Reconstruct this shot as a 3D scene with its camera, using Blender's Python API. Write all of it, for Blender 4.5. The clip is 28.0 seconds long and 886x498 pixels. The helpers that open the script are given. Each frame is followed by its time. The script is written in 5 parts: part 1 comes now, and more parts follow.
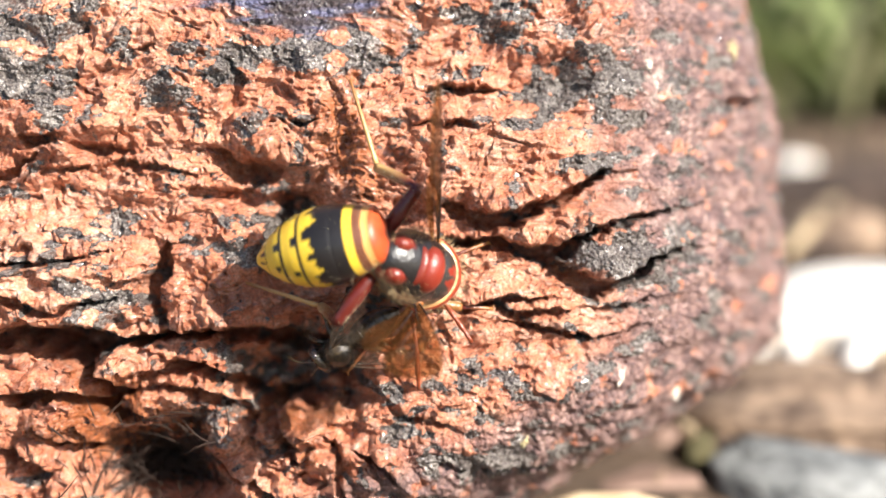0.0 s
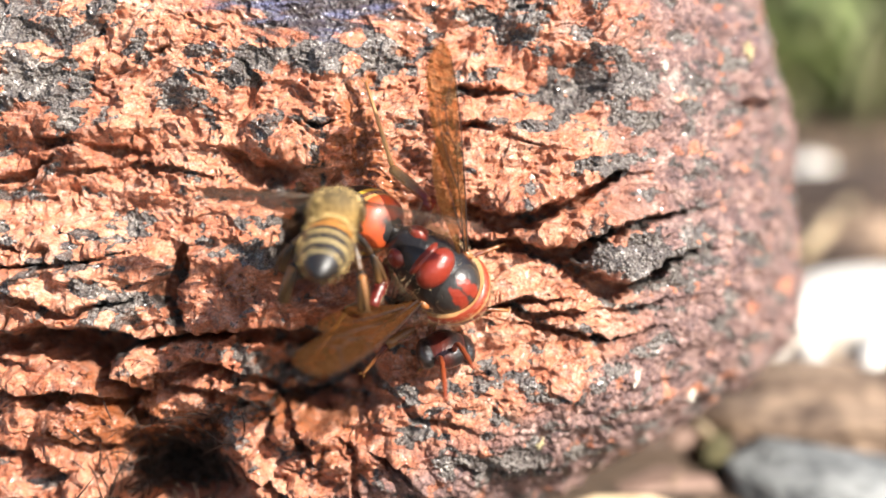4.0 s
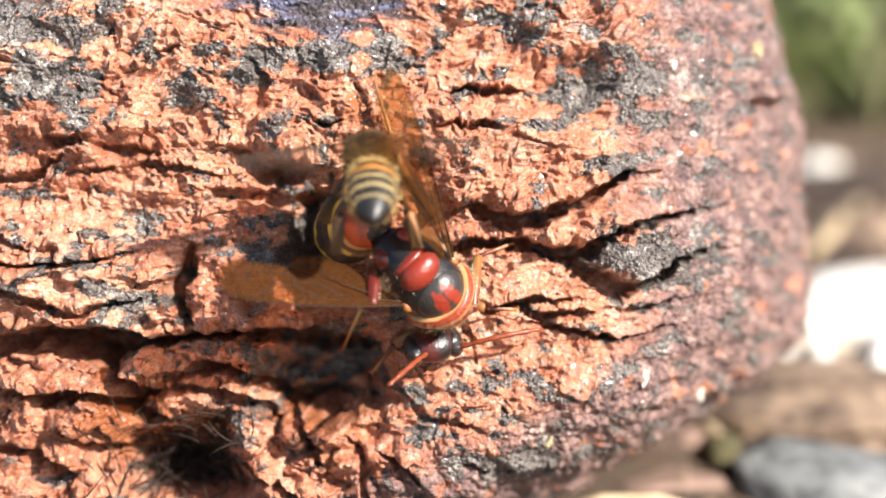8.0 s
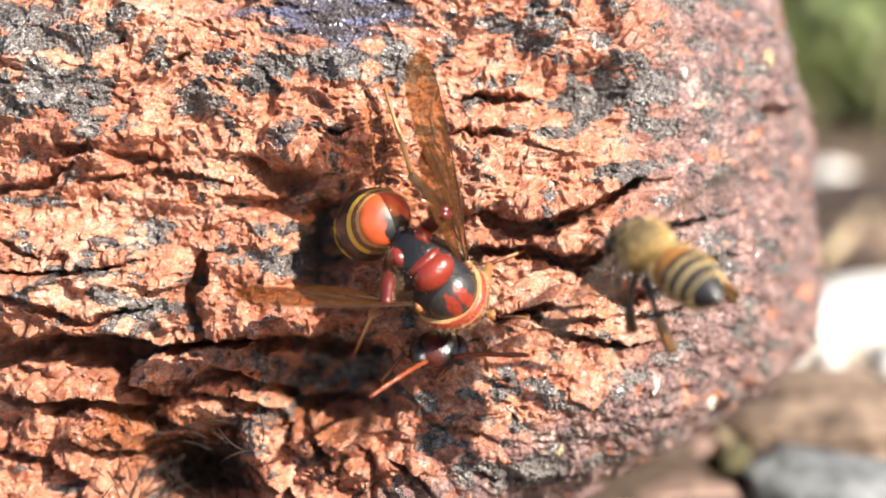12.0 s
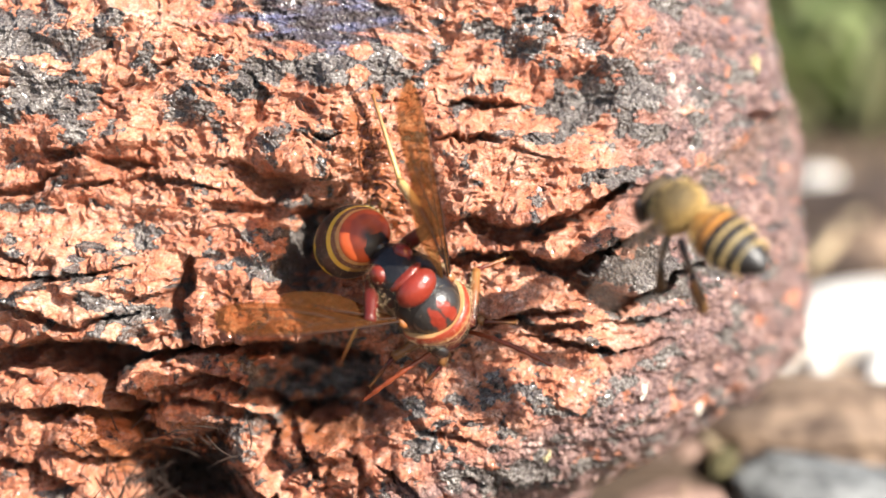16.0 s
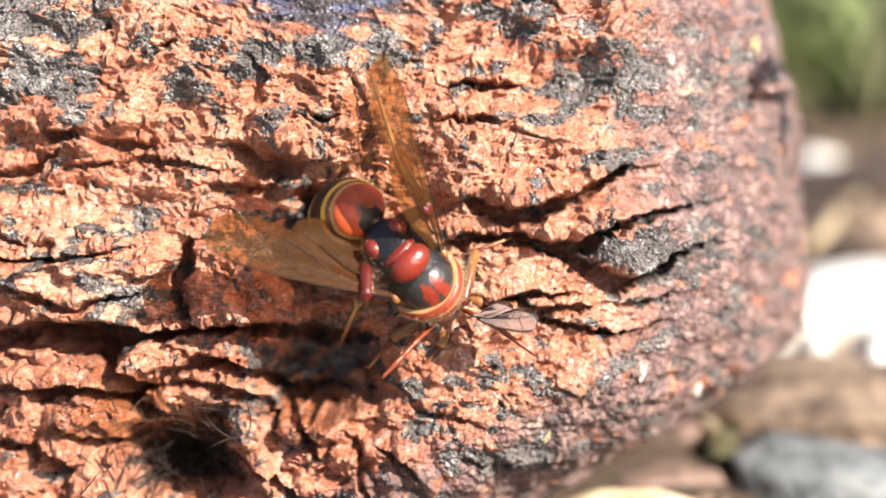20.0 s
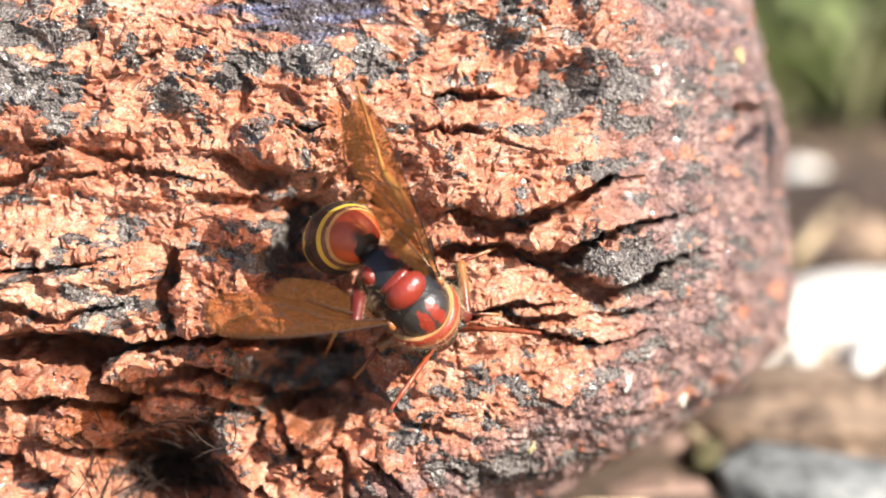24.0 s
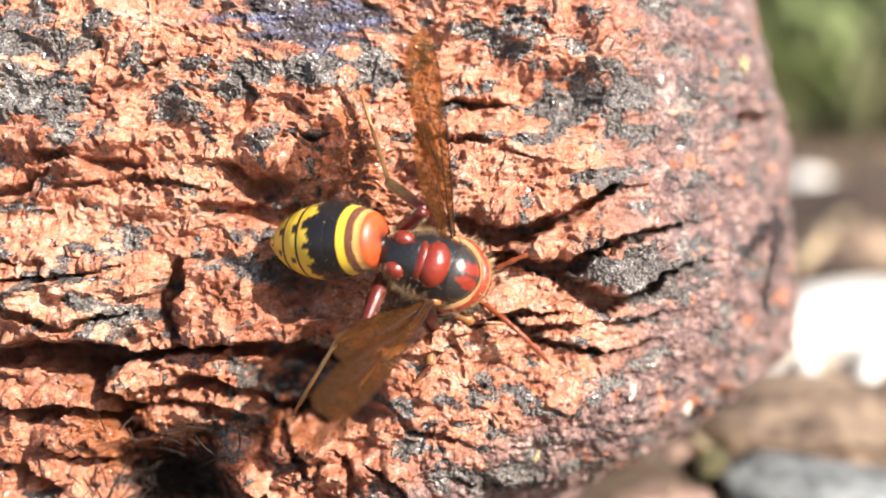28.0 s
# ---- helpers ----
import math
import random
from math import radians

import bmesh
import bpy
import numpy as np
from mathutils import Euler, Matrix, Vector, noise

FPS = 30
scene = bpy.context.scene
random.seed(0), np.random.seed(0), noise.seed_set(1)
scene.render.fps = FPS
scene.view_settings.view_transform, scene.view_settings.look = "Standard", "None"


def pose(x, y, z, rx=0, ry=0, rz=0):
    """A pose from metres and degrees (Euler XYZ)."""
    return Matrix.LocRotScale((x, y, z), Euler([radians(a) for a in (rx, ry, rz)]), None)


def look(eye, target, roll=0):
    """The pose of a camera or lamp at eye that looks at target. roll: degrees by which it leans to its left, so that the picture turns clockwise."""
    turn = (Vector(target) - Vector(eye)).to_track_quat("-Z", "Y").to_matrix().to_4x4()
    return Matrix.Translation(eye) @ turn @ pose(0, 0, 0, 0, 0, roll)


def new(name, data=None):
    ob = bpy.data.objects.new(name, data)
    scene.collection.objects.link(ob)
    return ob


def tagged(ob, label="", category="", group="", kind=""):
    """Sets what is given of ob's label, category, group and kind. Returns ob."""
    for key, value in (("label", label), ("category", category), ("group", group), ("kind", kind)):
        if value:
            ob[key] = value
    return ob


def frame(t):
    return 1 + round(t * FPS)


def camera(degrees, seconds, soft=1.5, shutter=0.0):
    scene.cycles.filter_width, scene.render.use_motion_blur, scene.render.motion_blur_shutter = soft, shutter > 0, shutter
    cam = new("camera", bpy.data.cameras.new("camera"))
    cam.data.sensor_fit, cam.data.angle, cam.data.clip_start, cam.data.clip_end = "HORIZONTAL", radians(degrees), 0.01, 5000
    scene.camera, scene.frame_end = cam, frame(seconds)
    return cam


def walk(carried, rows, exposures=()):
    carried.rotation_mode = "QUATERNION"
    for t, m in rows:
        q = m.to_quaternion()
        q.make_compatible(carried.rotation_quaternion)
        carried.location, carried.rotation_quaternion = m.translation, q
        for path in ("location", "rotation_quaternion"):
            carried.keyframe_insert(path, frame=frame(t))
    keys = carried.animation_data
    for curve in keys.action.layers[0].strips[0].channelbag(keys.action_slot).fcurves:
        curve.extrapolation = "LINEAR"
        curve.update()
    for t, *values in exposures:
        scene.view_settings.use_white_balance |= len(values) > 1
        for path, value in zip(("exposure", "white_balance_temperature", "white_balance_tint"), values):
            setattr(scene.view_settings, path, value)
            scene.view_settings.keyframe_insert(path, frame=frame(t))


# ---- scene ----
cam = camera(28, 28.0, soft=1.5, shutter=0.5)
MM = 0.001
TILT = 14.0            # the lens looks down by this many degrees
FAR = 142.9            # from the lens to the rock's face, mm
ROCK_Z = 0.034         # height of the middle of the face over the ground
FACE = pose(0, 0, ROCK_Z, 90 - TILT, 0, 0)   # x along the face, y up the face, z out of it
STAND = FACE @ Matrix.Translation((0, 0, FAR * MM))

# slow sway of the camera on its stand: seconds, degrees up, degrees to the left
sway = [
    (0, -0.084, -0.614), (0.5, -0.111, -0.585), (1, -0.168, -0.476), (1.5, -0.111, -0.446), (2, 0, -0.335), (2.5, 0.055, -0.197),
    (3, -0.028, -0.113), (3.5, -0.028, -0.113), (5.5, -0.027, -0.097), (6, -0.029, -0.084), (6.5, -0.027, 0), (7, 0.027, 0.055),
    (7.5, 0, 0.084), (8, -0.055, 0.166), (8.5, -0.027, 0.222), (9, -0.111, 0.333), (9.5, -0.195, 0.432), (10, -0.111, 0.571),
    (10.5, 0, 0.614), (11, 0.029, 0.641), (11.5, 0.111, 0.613), (12, 0.195, 0.502), (12.5, 0.306, 0.433), (14.5, 0.335, 0.251),
    (15, 0.377, 0.222), (15.5, 0.446, 0.125), (16, 0.377, 0.111), (16.5, 0.279, 0.027), (17, 0.14, 0), (17.5, -0.027, -0.084),
    (18, 0.027, -0.056), (18.5, 0, 0), (19, -0.111, 0.139), (19.5, -0.139, 0.139), (20, -0.222, 0.082), (20.5, -0.166, 0),
    (21, -0.111, -0.168), (21.5, 0, -0.279), (23.5, 0.139, -0.446), (24, 0.111, -0.39), (24.5, 0.195, -0.335), (25, 0.251, -0.306),
    (25.5, 0.195, -0.308), (26, 0.363, -0.306), (26.5, 0.363, -0.224), (27, 0.335, -0.195), (27.5, 0.363, -0.168), (28, 0.392, -0.251),
]
walk(cam, [(t, STAND @ pose(0, 0, 0, up, left, 0)) for t, up, left in sway])
cam.data.dof.use_dof = True
cam.data.dof.focus_distance = 0.1392
cam.data.dof.aperture_fstop = 14.5

# ---- light ----
SUN_WAY = (FACE.to_3x3() @ Vector((1.0, 0.72, 1.15))).normalized()
elevation = math.asin(SUN_WAY.z)
azimuth = math.atan2(SUN_WAY.x, SUN_WAY.y)
world = bpy.data.worlds.new("sky")
scene.world = world
world.use_nodes = True
sky = world.node_tree.nodes.new("ShaderNodeTexSky")
sky.sky_type, sky.sun_disc = "NISHITA", False
sky.sun_elevation, sky.sun_rotation = elevation, azimuth
back = world.node_tree.nodes["Background"]
back.inputs["Strength"].default_value = 0.075
world.node_tree.links.new(sky.outputs[0], back.inputs["Color"])
sun = new("sun", bpy.data.lights.new("sun", "SUN"))
sun.data.energy, sun.data.angle, sun.data.color = 5.0, radians(0.5), (1.0, 0.94, 0.85)
sun.matrix_world = look(SUN_WAY * 2, (0, 0, 0))
scene.view_settings.exposure = 1.26

# ---- materials ----


def shader(name):
    m = bpy.data.materials.new(name)
    m.use_nodes = True
    m.node_tree.nodes.clear()
    return m, m.node_tree


def node(tree, kind, values=None, blend_type="", operation="", use_clamp=False, attribute_name=""):
    n = tree.nodes.new("ShaderNode" + kind)
    if blend_type:
        n.blend_type = blend_type
    if operation:
        n.operation, n.use_clamp = operation, use_clamp
    if attribute_name:
        n.attribute_name = attribute_name
    for k, v in (values or {}).items():
        if isinstance(v, bpy.types.NodeSocket):
            tree.links.new(v, n.inputs[k])
        else:
            n.inputs[k].default_value = v
    return n


def c4(c):
    return (*c, 1.0)


def ramp(tree, fac, stops):
    n = node(tree, "ValToRGB", {"Fac": fac})
    e = n.color_ramp.elements
    while len(e) < len(stops):
        e.new(0.5)
    for el, (p, c) in zip(e, stops):
        el.position, el.color = p, c4(c)
    return n.outputs["Color"]


def mixc(tree, fac, a, b, blend="MIX"):
    n = node(tree, "MixRGB", {"Fac": fac, "Color1": a if not isinstance(a, tuple) else c4(a), "Color2": b if not isinstance(b, tuple) else c4(b)}, blend_type=blend)
    return n.outputs["Color"]


def calc(tree, op, a, b=0.0, clamp=False):
    return node(tree, "Math", {0: a, 1: b}, operation=op, use_clamp=clamp).outputs[0]


def noise_of(tree, scale, detail=4.0, rough=0.6, stretch=None, distort=0.0):
    co = node(tree, "TexCoord").outputs["Object"]
    if stretch:
        co = node(tree, "Mapping", {"Vector": co, "Scale": stretch}).outputs[0]
    return node(tree, "TexNoise", {"Vector": co, "Scale": scale, "Detail": detail, "Roughness": rough, "Distortion": distort}).outputs["Fac"]


def finish(tree, color, rough, bump=None, strength=0.3, distance=0.0002, metallic=0.0, coat=0.0, **more):
    v = {"Base Color": color if not isinstance(color, tuple) else c4(color), "Roughness": rough, "Metallic": metallic, "Coat Weight": coat}
    if bump is not None:
        v["Normal"] = node(tree, "Bump", {"Height": bump, "Strength": strength, "Distance": distance}).outputs[0]
    v.update(more)
    p = node(tree, "BsdfPrincipled", v)
    o = node(tree, "OutputMaterial", {"Surface": p.outputs[0]})
    return p, o


def grainy(name, dark, light, scale, rough=0.7, fine=None, strength=0.4, distance=0.0003, coat=0.0, lo=0.32, hi=0.68):
    m, t = shader(name)
    n1 = noise_of(t, scale, 6)
    n2 = noise_of(t, fine or scale * 9, 3)
    both = calc(t, "ADD", calc(t, "MULTIPLY", n1, 0.65), calc(t, "MULTIPLY", n2, 0.35))
    finish(t, ramp(t, both, [(lo, dark), (hi, light)]), rough, both, strength, distance, coat=coat)
    return m


def attr(tree, name):
    return node(tree, "Attribute", attribute_name=name).outputs["Fac"]


def rock_material():
    m, t = shader("lava_rock")
    big = noise_of(t, 90, 5, 0.6)
    mid = noise_of(t, 420, 6, 0.65, stretch=(1, 1.8, 1))
    tiny = noise_of(t, 2300, 4, 0.7)
    grain = noise_of(t, 6200, 3, 0.7)
    mixn = calc(t, "ADD", calc(t, "ADD", calc(t, "MULTIPLY", big, 0.32), calc(t, "MULTIPLY", mid, 0.34)), calc(t, "ADD", calc(t, "MULTIPLY", tiny, 0.20), calc(t, "MULTIPLY", grain, 0.14)))
    orange = ramp(t, mixn, [(0.40, (0.22, 0.064, 0.031)), (0.455, (0.42, 0.136, 0.068)), (0.51, (0.57, 0.215, 0.113)), (0.56, (0.68, 0.318, 0.198)), (0.61, (0.80, 0.50, 0.38))])
    dark = ramp(t, calc(t, "ADD", calc(t, "MULTIPLY", mid, 0.4), calc(t, "ADD", calc(t, "MULTIPLY", tiny, 0.35), calc(t, "MULTIPLY", grain, 0.25))), [(0.40, (0.040, 0.032, 0.030)), (0.47, (0.112, 0.092, 0.084)), (0.54, (0.215, 0.188, 0.170)), (0.61, (0.50, 0.455, 0.415))])
    plum = ramp(t, calc(t, "ADD", calc(t, "MULTIPLY", noise_of(t, 560, 5, 0.65), 0.5), calc(t, "MULTIPLY", tiny, 0.5)), [(0.38, (0.065, 0.040, 0.042)), (0.47, (0.18, 0.105, 0.097)), (0.55, (0.32, 0.190, 0.165)), (0.63, (0.58, 0.42, 0.36))])
    film = noise_of(t, 900, 5, 0.7, stretch=(1, 1.7, 1))          # grey-brown weathering and pale dust in the pores
    dust = ramp(t, tiny, [(0.40, (0.33, 0.190, 0.14)), (0.60, (0.72, 0.50, 0.40))])
    orange = mixc(t, calc(t, "MULTIPLY", calc(t, "SUBTRACT", film, 0.49), 4.5, True), orange, dust)
    crust_and_shade, violet_sheen, wet, purple = (attr(t, n) for n in ("crust_and_shade", "violet_sheen", "wet", "plum"))
    pale = calc(t, "MULTIPLY", calc(t, "ADD", attr(t, "pale"), calc(t, "MULTIPLY", calc(t, "SUBTRACT", noise_of(t, 700, 5, 0.75), 0.72), 2.6)), 2.5, True)
    speck = noise_of(t, 1900, 4, 0.7)                # grains of the softer core show through the crust
    crust_and_shade = calc(t, "MULTIPLY", calc(t, "ADD", calc(t, "MULTIPLY", crust_and_shade, 0.75), calc(t, "MULTIPLY", calc(t, "SUBTRACT", speck, 0.80), 1.1)), 4.0, True)
    col = mixc(t, purple, orange, plum)
    # black crust, and the shade painted in with the same colour
    col = mixc(t, crust_and_shade, col, dark)
    col = mixc(t, calc(t, "MULTIPLY", pale, 0.75), col, (0.66, 0.53, 0.46))
    col = mixc(t, 1.0, col, ramp(t, noise_of(t, 3600, 4, 0.75), [(0.37, (0.60, 0.57, 0.56)), (0.49, (1, 1, 1)), (0.61, (1.25, 1.25, 1.25))]), "MULTIPLY")
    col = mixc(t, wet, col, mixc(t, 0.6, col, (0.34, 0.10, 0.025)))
    # dark smear whose bluish streaks are reflected sheen painted as colour
    col = mixc(t, violet_sheen, col, ramp(t, noise_of(t, 260, 5, 0.6, stretch=(1, 4, 1)), [(0.42, (0.055, 0.038, 0.038)), (0.52, (0.085, 0.070, 0.090)), (0.64, (0.15, 0.150, 0.26))]))
    bead = node(t, "TexVoronoi", {"Vector": node(t, "TexCoord").outputs["Object"], "Scale": 2600.0}).outputs["Distance"]
    rough = calc(t, "SUBTRACT", 0.46, calc(t, "MULTIPLY", crust_and_shade, 0.16))
    rough = calc(t, "SUBTRACT", rough, calc(t, "MULTIPLY", calc(t, "MAXIMUM", wet, violet_sheen), 0.5), True)
    rough = calc(t, "MAXIMUM", calc(t, "ADD", rough, calc(t, "MULTIPLY", calc(t, "SUBTRACT", grain, 0.5), 0.7)), 0.10)
    bump = calc(t, "ADD", calc(t, "MULTIPLY", mid, 0.6), calc(t, "ADD", calc(t, "MULTIPLY", tiny, 1.1), calc(t, "MULTIPLY", grain, 0.6)))
    bump = calc(t, "SUBTRACT", bump, calc(t, "MULTIPLY", calc(t, "MULTIPLY", bead, crust_and_shade), 1.7))
    sticky = noise_of(t, 800, 4, 0.7)                 # dried honey and water leave glossy spots
    glaze = calc(t, "MULTIPLY", calc(t, "SUBTRACT", sticky, 0.47), 9.0, True)
    glaze = calc(t, "MAXIMUM", glaze, calc(t, "MULTIPLY", crust_and_shade, 0.7))
    glaze = calc(t, "MULTIPLY", calc(t, "MAXIMUM", glaze, wet), calc(t, "SUBTRACT", 1.0, calc(t, "MULTIPLY", purple, 0.55)))
    p, o = finish(t, col, rough, bump, 0.95, 0.00036, coat=glaze, **{"Specular IOR Level": 0.6, "Coat Roughness": 0.10, "Coat IOR": 1.55})
    return m


ROCK_MAT = rock_material()


def painted(name, rough=0.35, coat=0.3, bump_scale=2600, strength=0.15):
    """Pigment laid down with the mesh, under a thin gloss."""
    m, t = shader(name)
    col = node(t, "Attribute", attribute_name="Col").outputs["Color"]
    n = noise_of(t, bump_scale, 3)
    col = mixc(t, 0.35, col, mixc(t, 1.0, col, ramp(t, noise_of(t, 700, 4), [(0.3, (0.55, 0.5, 0.5)), (0.7, (1, 1, 1))]), "MULTIPLY"))
    finish(t, col, rough, n, strength, 0.00008, coat=coat)
    return m


def film_wing(name, tint, gloss_rough, body, cover):
    """A clear stained membrane: light goes through it, its face shines."""
    m, t = shader(name)
    n = noise_of(t, 900, 4, stretch=(1, 3, 1))
    through_it = node(t, "BsdfTransparent", {"Color": c4(tint)})
    milky = node(t, "BsdfTranslucent", {"Color": ramp(t, n, [(0.3, body), (0.7, tuple(min(1, b * 1.5) for b in body))])})
    skin = node(t, "BsdfDiffuse", {"Color": c4(body)})
    a = node(t, "MixShader", {0: 0.5, 1: milky.outputs[0], 2: skin.outputs[0]})
    b = node(t, "MixShader", {0: cover, 1: through_it.outputs[0], 2: a.outputs[0]})
    shine = node(t, "BsdfGlossy", {"Color": c4((0.46, 0.40, 0.34)), "Roughness": gloss_rough,
                                   "Normal": node(t, "Bump", {"Height": n, "Strength": 0.2, "Distance": 0.0002}).outputs[0]})
    fres = node(t, "Fresnel", {"IOR": 1.5})
    s = node(t, "MixShader", {0: fres.outputs[0], 1: b.outputs[0], 2: shine.outputs[0]})
    node(t, "OutputMaterial", {"Surface": s.outputs[0]})
    return m


CHITIN = painted("chitin", 0.30, 0.20, 3000, 0.8)
CHITIN_DULL = painted("banded_chitin", 0.42, 0.12)
FUZZ = painted("fuzzy_chitin", 0.8, 0.0, 1800, 0.5)
HORNET_FILM = film_wing("amber_wing_film", (0.84, 0.60, 0.37), 0.22, (0.18, 0.084, 0.032), 0.50)
TORN_FILM = film_wing("pale_wing_film", (0.90, 0.88, 0.86), 0.2, (0.66, 0.60, 0.58), 0.62)
BEE_FILM = film_wing("clear_wing_film", (0.93, 0.90, 0.86), 0.2, (0.48, 0.41, 0.34), 0.17)
VEIN = grainy("wing_vein", (0.012, 0.004, 0.002), (0.045, 0.014, 0.005), 900, 0.85)
BEE_VEIN = grainy("bee_wing_vein", (0.05, 0.03, 0.02), (0.12, 0.08, 0.05), 900, 0.4)
HAIR_GOLD = grainy("golden_hair", (0.34, 0.22, 0.10), (0.68, 0.50, 0.29), 900, 0.5)
HAIR_BEE = grainy("bee_hair", (0.34, 0.22, 0.07), (0.74, 0.52, 0.22), 900, 0.6)
HAIR_PALE = grainy("pale_hair", (0.55, 0.42, 0.22), (0.85, 0.74, 0.50), 900, 0.5)
WET_DARK = grainy("wet_dark_body", (0.010, 0.008, 0.006), (0.07, 0.045, 0.02), 900, 0.25, coat=0.5)
EYE = grainy("compound_eye", (0.006, 0.005, 0.005), (0.03, 0.02, 0.017), 2500, 0.14, coat=0.6)
SOIL = grainy("soil", (0.028, 0.018, 0.012), (0.14, 0.09, 0.058), 55, 0.9, 700, 0.8, 0.002)
SLATE = grainy("slate_stone", (0.07, 0.074, 0.076), (0.25, 0.255, 0.25), 260, 0.8, 1200, 0.9, 0.0012, lo=0.40, hi=0.60)
CHALK = grainy("chalk_stone", (0.60, 0.55, 0.49), (0.86, 0.82, 0.76), 70, 0.85, 900, 0.5, 0.0008)
TAN = grainy("tan_stone", (0.06, 0.036, 0.024), (0.34, 0.235, 0.16), 110, 0.85, 420, 0.9, 0.0020, lo=0.40, hi=0.62)
PINK = grainy("pink_stone", (0.13, 0.078, 0.060), (0.33, 0.215, 0.17), 110, 0.8, 900, 0.5, 0.0006)
WOOD = grainy("dry_wood", (0.28, 0.19, 0.10), (0.68, 0.54, 0.36), 160, 0.8, 1200, 0.5, 0.0005)
BARK = grainy("dark_bark", (0.015, 0.010, 0.008), (0.095, 0.060, 0.042), 160, 0.9, 1200, 0.8, 0.001)
MOSSY = grainy("mossy_bark", (0.025, 0.022, 0.010), (0.13, 0.11, 0.045), 400, 0.9, 2500, 0.8, 0.0006)


def leafy(name, dark, light):
    """Thin leaf: part of the light passes through."""
    m, t = shader(name)
    n = noise_of(t, 40, 5)
    col = ramp(t, n, [(0.3, dark), (0.7, light)])
    a = node(t, "BsdfPrincipled", {"Base Color": col, "Roughness": 0.5})
    b = node(t, "BsdfTranslucent", {"Color": col})
    node(t, "OutputMaterial", {"Surface": node(t, "MixShader", {0: 0.4, 1: a.outputs[0], 2: b.outputs[0]}).outputs[0]})
    return m


LEAF = leafy("leaf", (0.18, 0.23, 0.09), (0.34, 0.40, 0.17))
LEAF_PALE = leafy("pale_leaf", (0.27, 0.26, 0.13), (0.44, 0.42, 0.25))
ROOT = grainy("dead_root", (0.006, 0.004, 0.003), (0.060, 0.030, 0.018), 300, 0.9)
LICHEN = grainy("lichen", (0.30, 0.24, 0.12), (0.55, 0.47, 0.27), 1500, 0.9)
GRIT = grainy("white_grit", (0.42, 0.36, 0.30), (0.78, 0.70, 0.60), 1500, 0.6)

# ---- building helpers ----


def part(name, bm, material, parent=None, label="", smooth=True):
    """Link a bmesh, drawn in millimetres, as one mesh object under a thing or a part."""
    me = bpy.data.meshes.new(name)
    bmesh.ops.scale(bm, vec=(MM, MM, MM), verts=bm.verts)
    if smooth:
        for f in bm.faces:
            f.smooth = True
    bm.to_mesh(me)
    bm.free()
    me.materials.append(material)
    ob = new(name, me)
    ob.parent = parent
    if label:
        tagged(ob, label)
    return ob


def thing(name, label, category, group="", m=None):
    ob = new(name)
    ob.empty_display_size = 0.002
    if m is not None:
        ob.matrix_world = m
    return tagged(ob, label, category, group)


def paint_verts(bm, color):
    """color(co) gives the pigment of each vertex."""
    lay = bm.verts.layers.float_color.new("Col")
    for v in bm.verts:
        v[lay] = (*color(v.co), 1.0)


def loft(sections, seg=40, color=None, cap=True, bm=None, squash=None):
    """Sections along x: (x, half width, half height up, half height down, y, z)."""
    bm = bm or bmesh.new()
    rings = []
    for x, w, up, dn, y, z in sections:
        ring = []
        for i in range(seg):
            a = 2 * math.pi * i / seg
            s, c = math.sin(a), math.cos(a)
            ring.append(bm.verts.new((x, y + w * c, z + (up if s > 0 else dn) * s)))
        rings.append(ring)
    for r0, r1 in zip(rings, rings[1:]):
        for i in range(seg):
            bm.faces.new((r0[i], r0[(i + 1) % seg], r1[(i + 1) % seg], r1[i]))
    if cap:
        bm.faces.new(rings[0][::-1])
        bm.faces.new(rings[-1])
    bmesh.ops.recalc_face_normals(bm, faces=bm.faces)
    if color:
        paint_verts(bm, color)
    return bm


def blob(center, radii, color=None, level=3, lumps=0.0, scale=1.0, seed=0.0, bm=None):
    bm = bm or bmesh.new()
    made = bmesh.ops.create_icosphere(bm, subdivisions=level, radius=1.0)["verts"]
    for v in made:
        k = 1.0
        if lumps:
            k += lumps * noise.fractal(v.co * scale + Vector((seed, seed * 0.7, 3.1)), 0.9, 2.0, 4)
        v.co = Vector(center) + Vector(v.co[i] * radii[i] * k for i in range(3))
    if color:
        paint_verts(bm, color)
    return bm


def tube(points, radii, seg=8, color=None, bm=None):
    """A tapering limb along points."""
    bm = bm or bmesh.new()
    pts = [Vector(p) for p in points]
    rings = []
    for i, p in enumerate(pts):
        d = (pts[min(i + 1, len(pts) - 1)] - pts[max(i - 1, 0)]).normalized()
        side = d.cross(Vector((0.31, 0.2, 0.93))).normalized()
        other = d.cross(side)
        r = radii[i] if isinstance(radii, (list, tuple)) else radii
        rings.append([bm.verts.new(p + (side * math.cos(a) + other * math.sin(a)) * r) for a in (2 * math.pi * k / seg for k in range(seg))])
    for r0, r1 in zip(rings, rings[1:]):
        for i in range(seg):
            bm.faces.new((r0[i], r0[(i + 1) % seg], r1[(i + 1) % seg], r1[i]))
    bm.faces.new(rings[0][::-1])
    bm.faces.new(rings[-1])
    if color:
        bmesh.ops.recalc_face_normals(bm, faces=bm.faces)
        paint_verts(bm, color)
    return bm


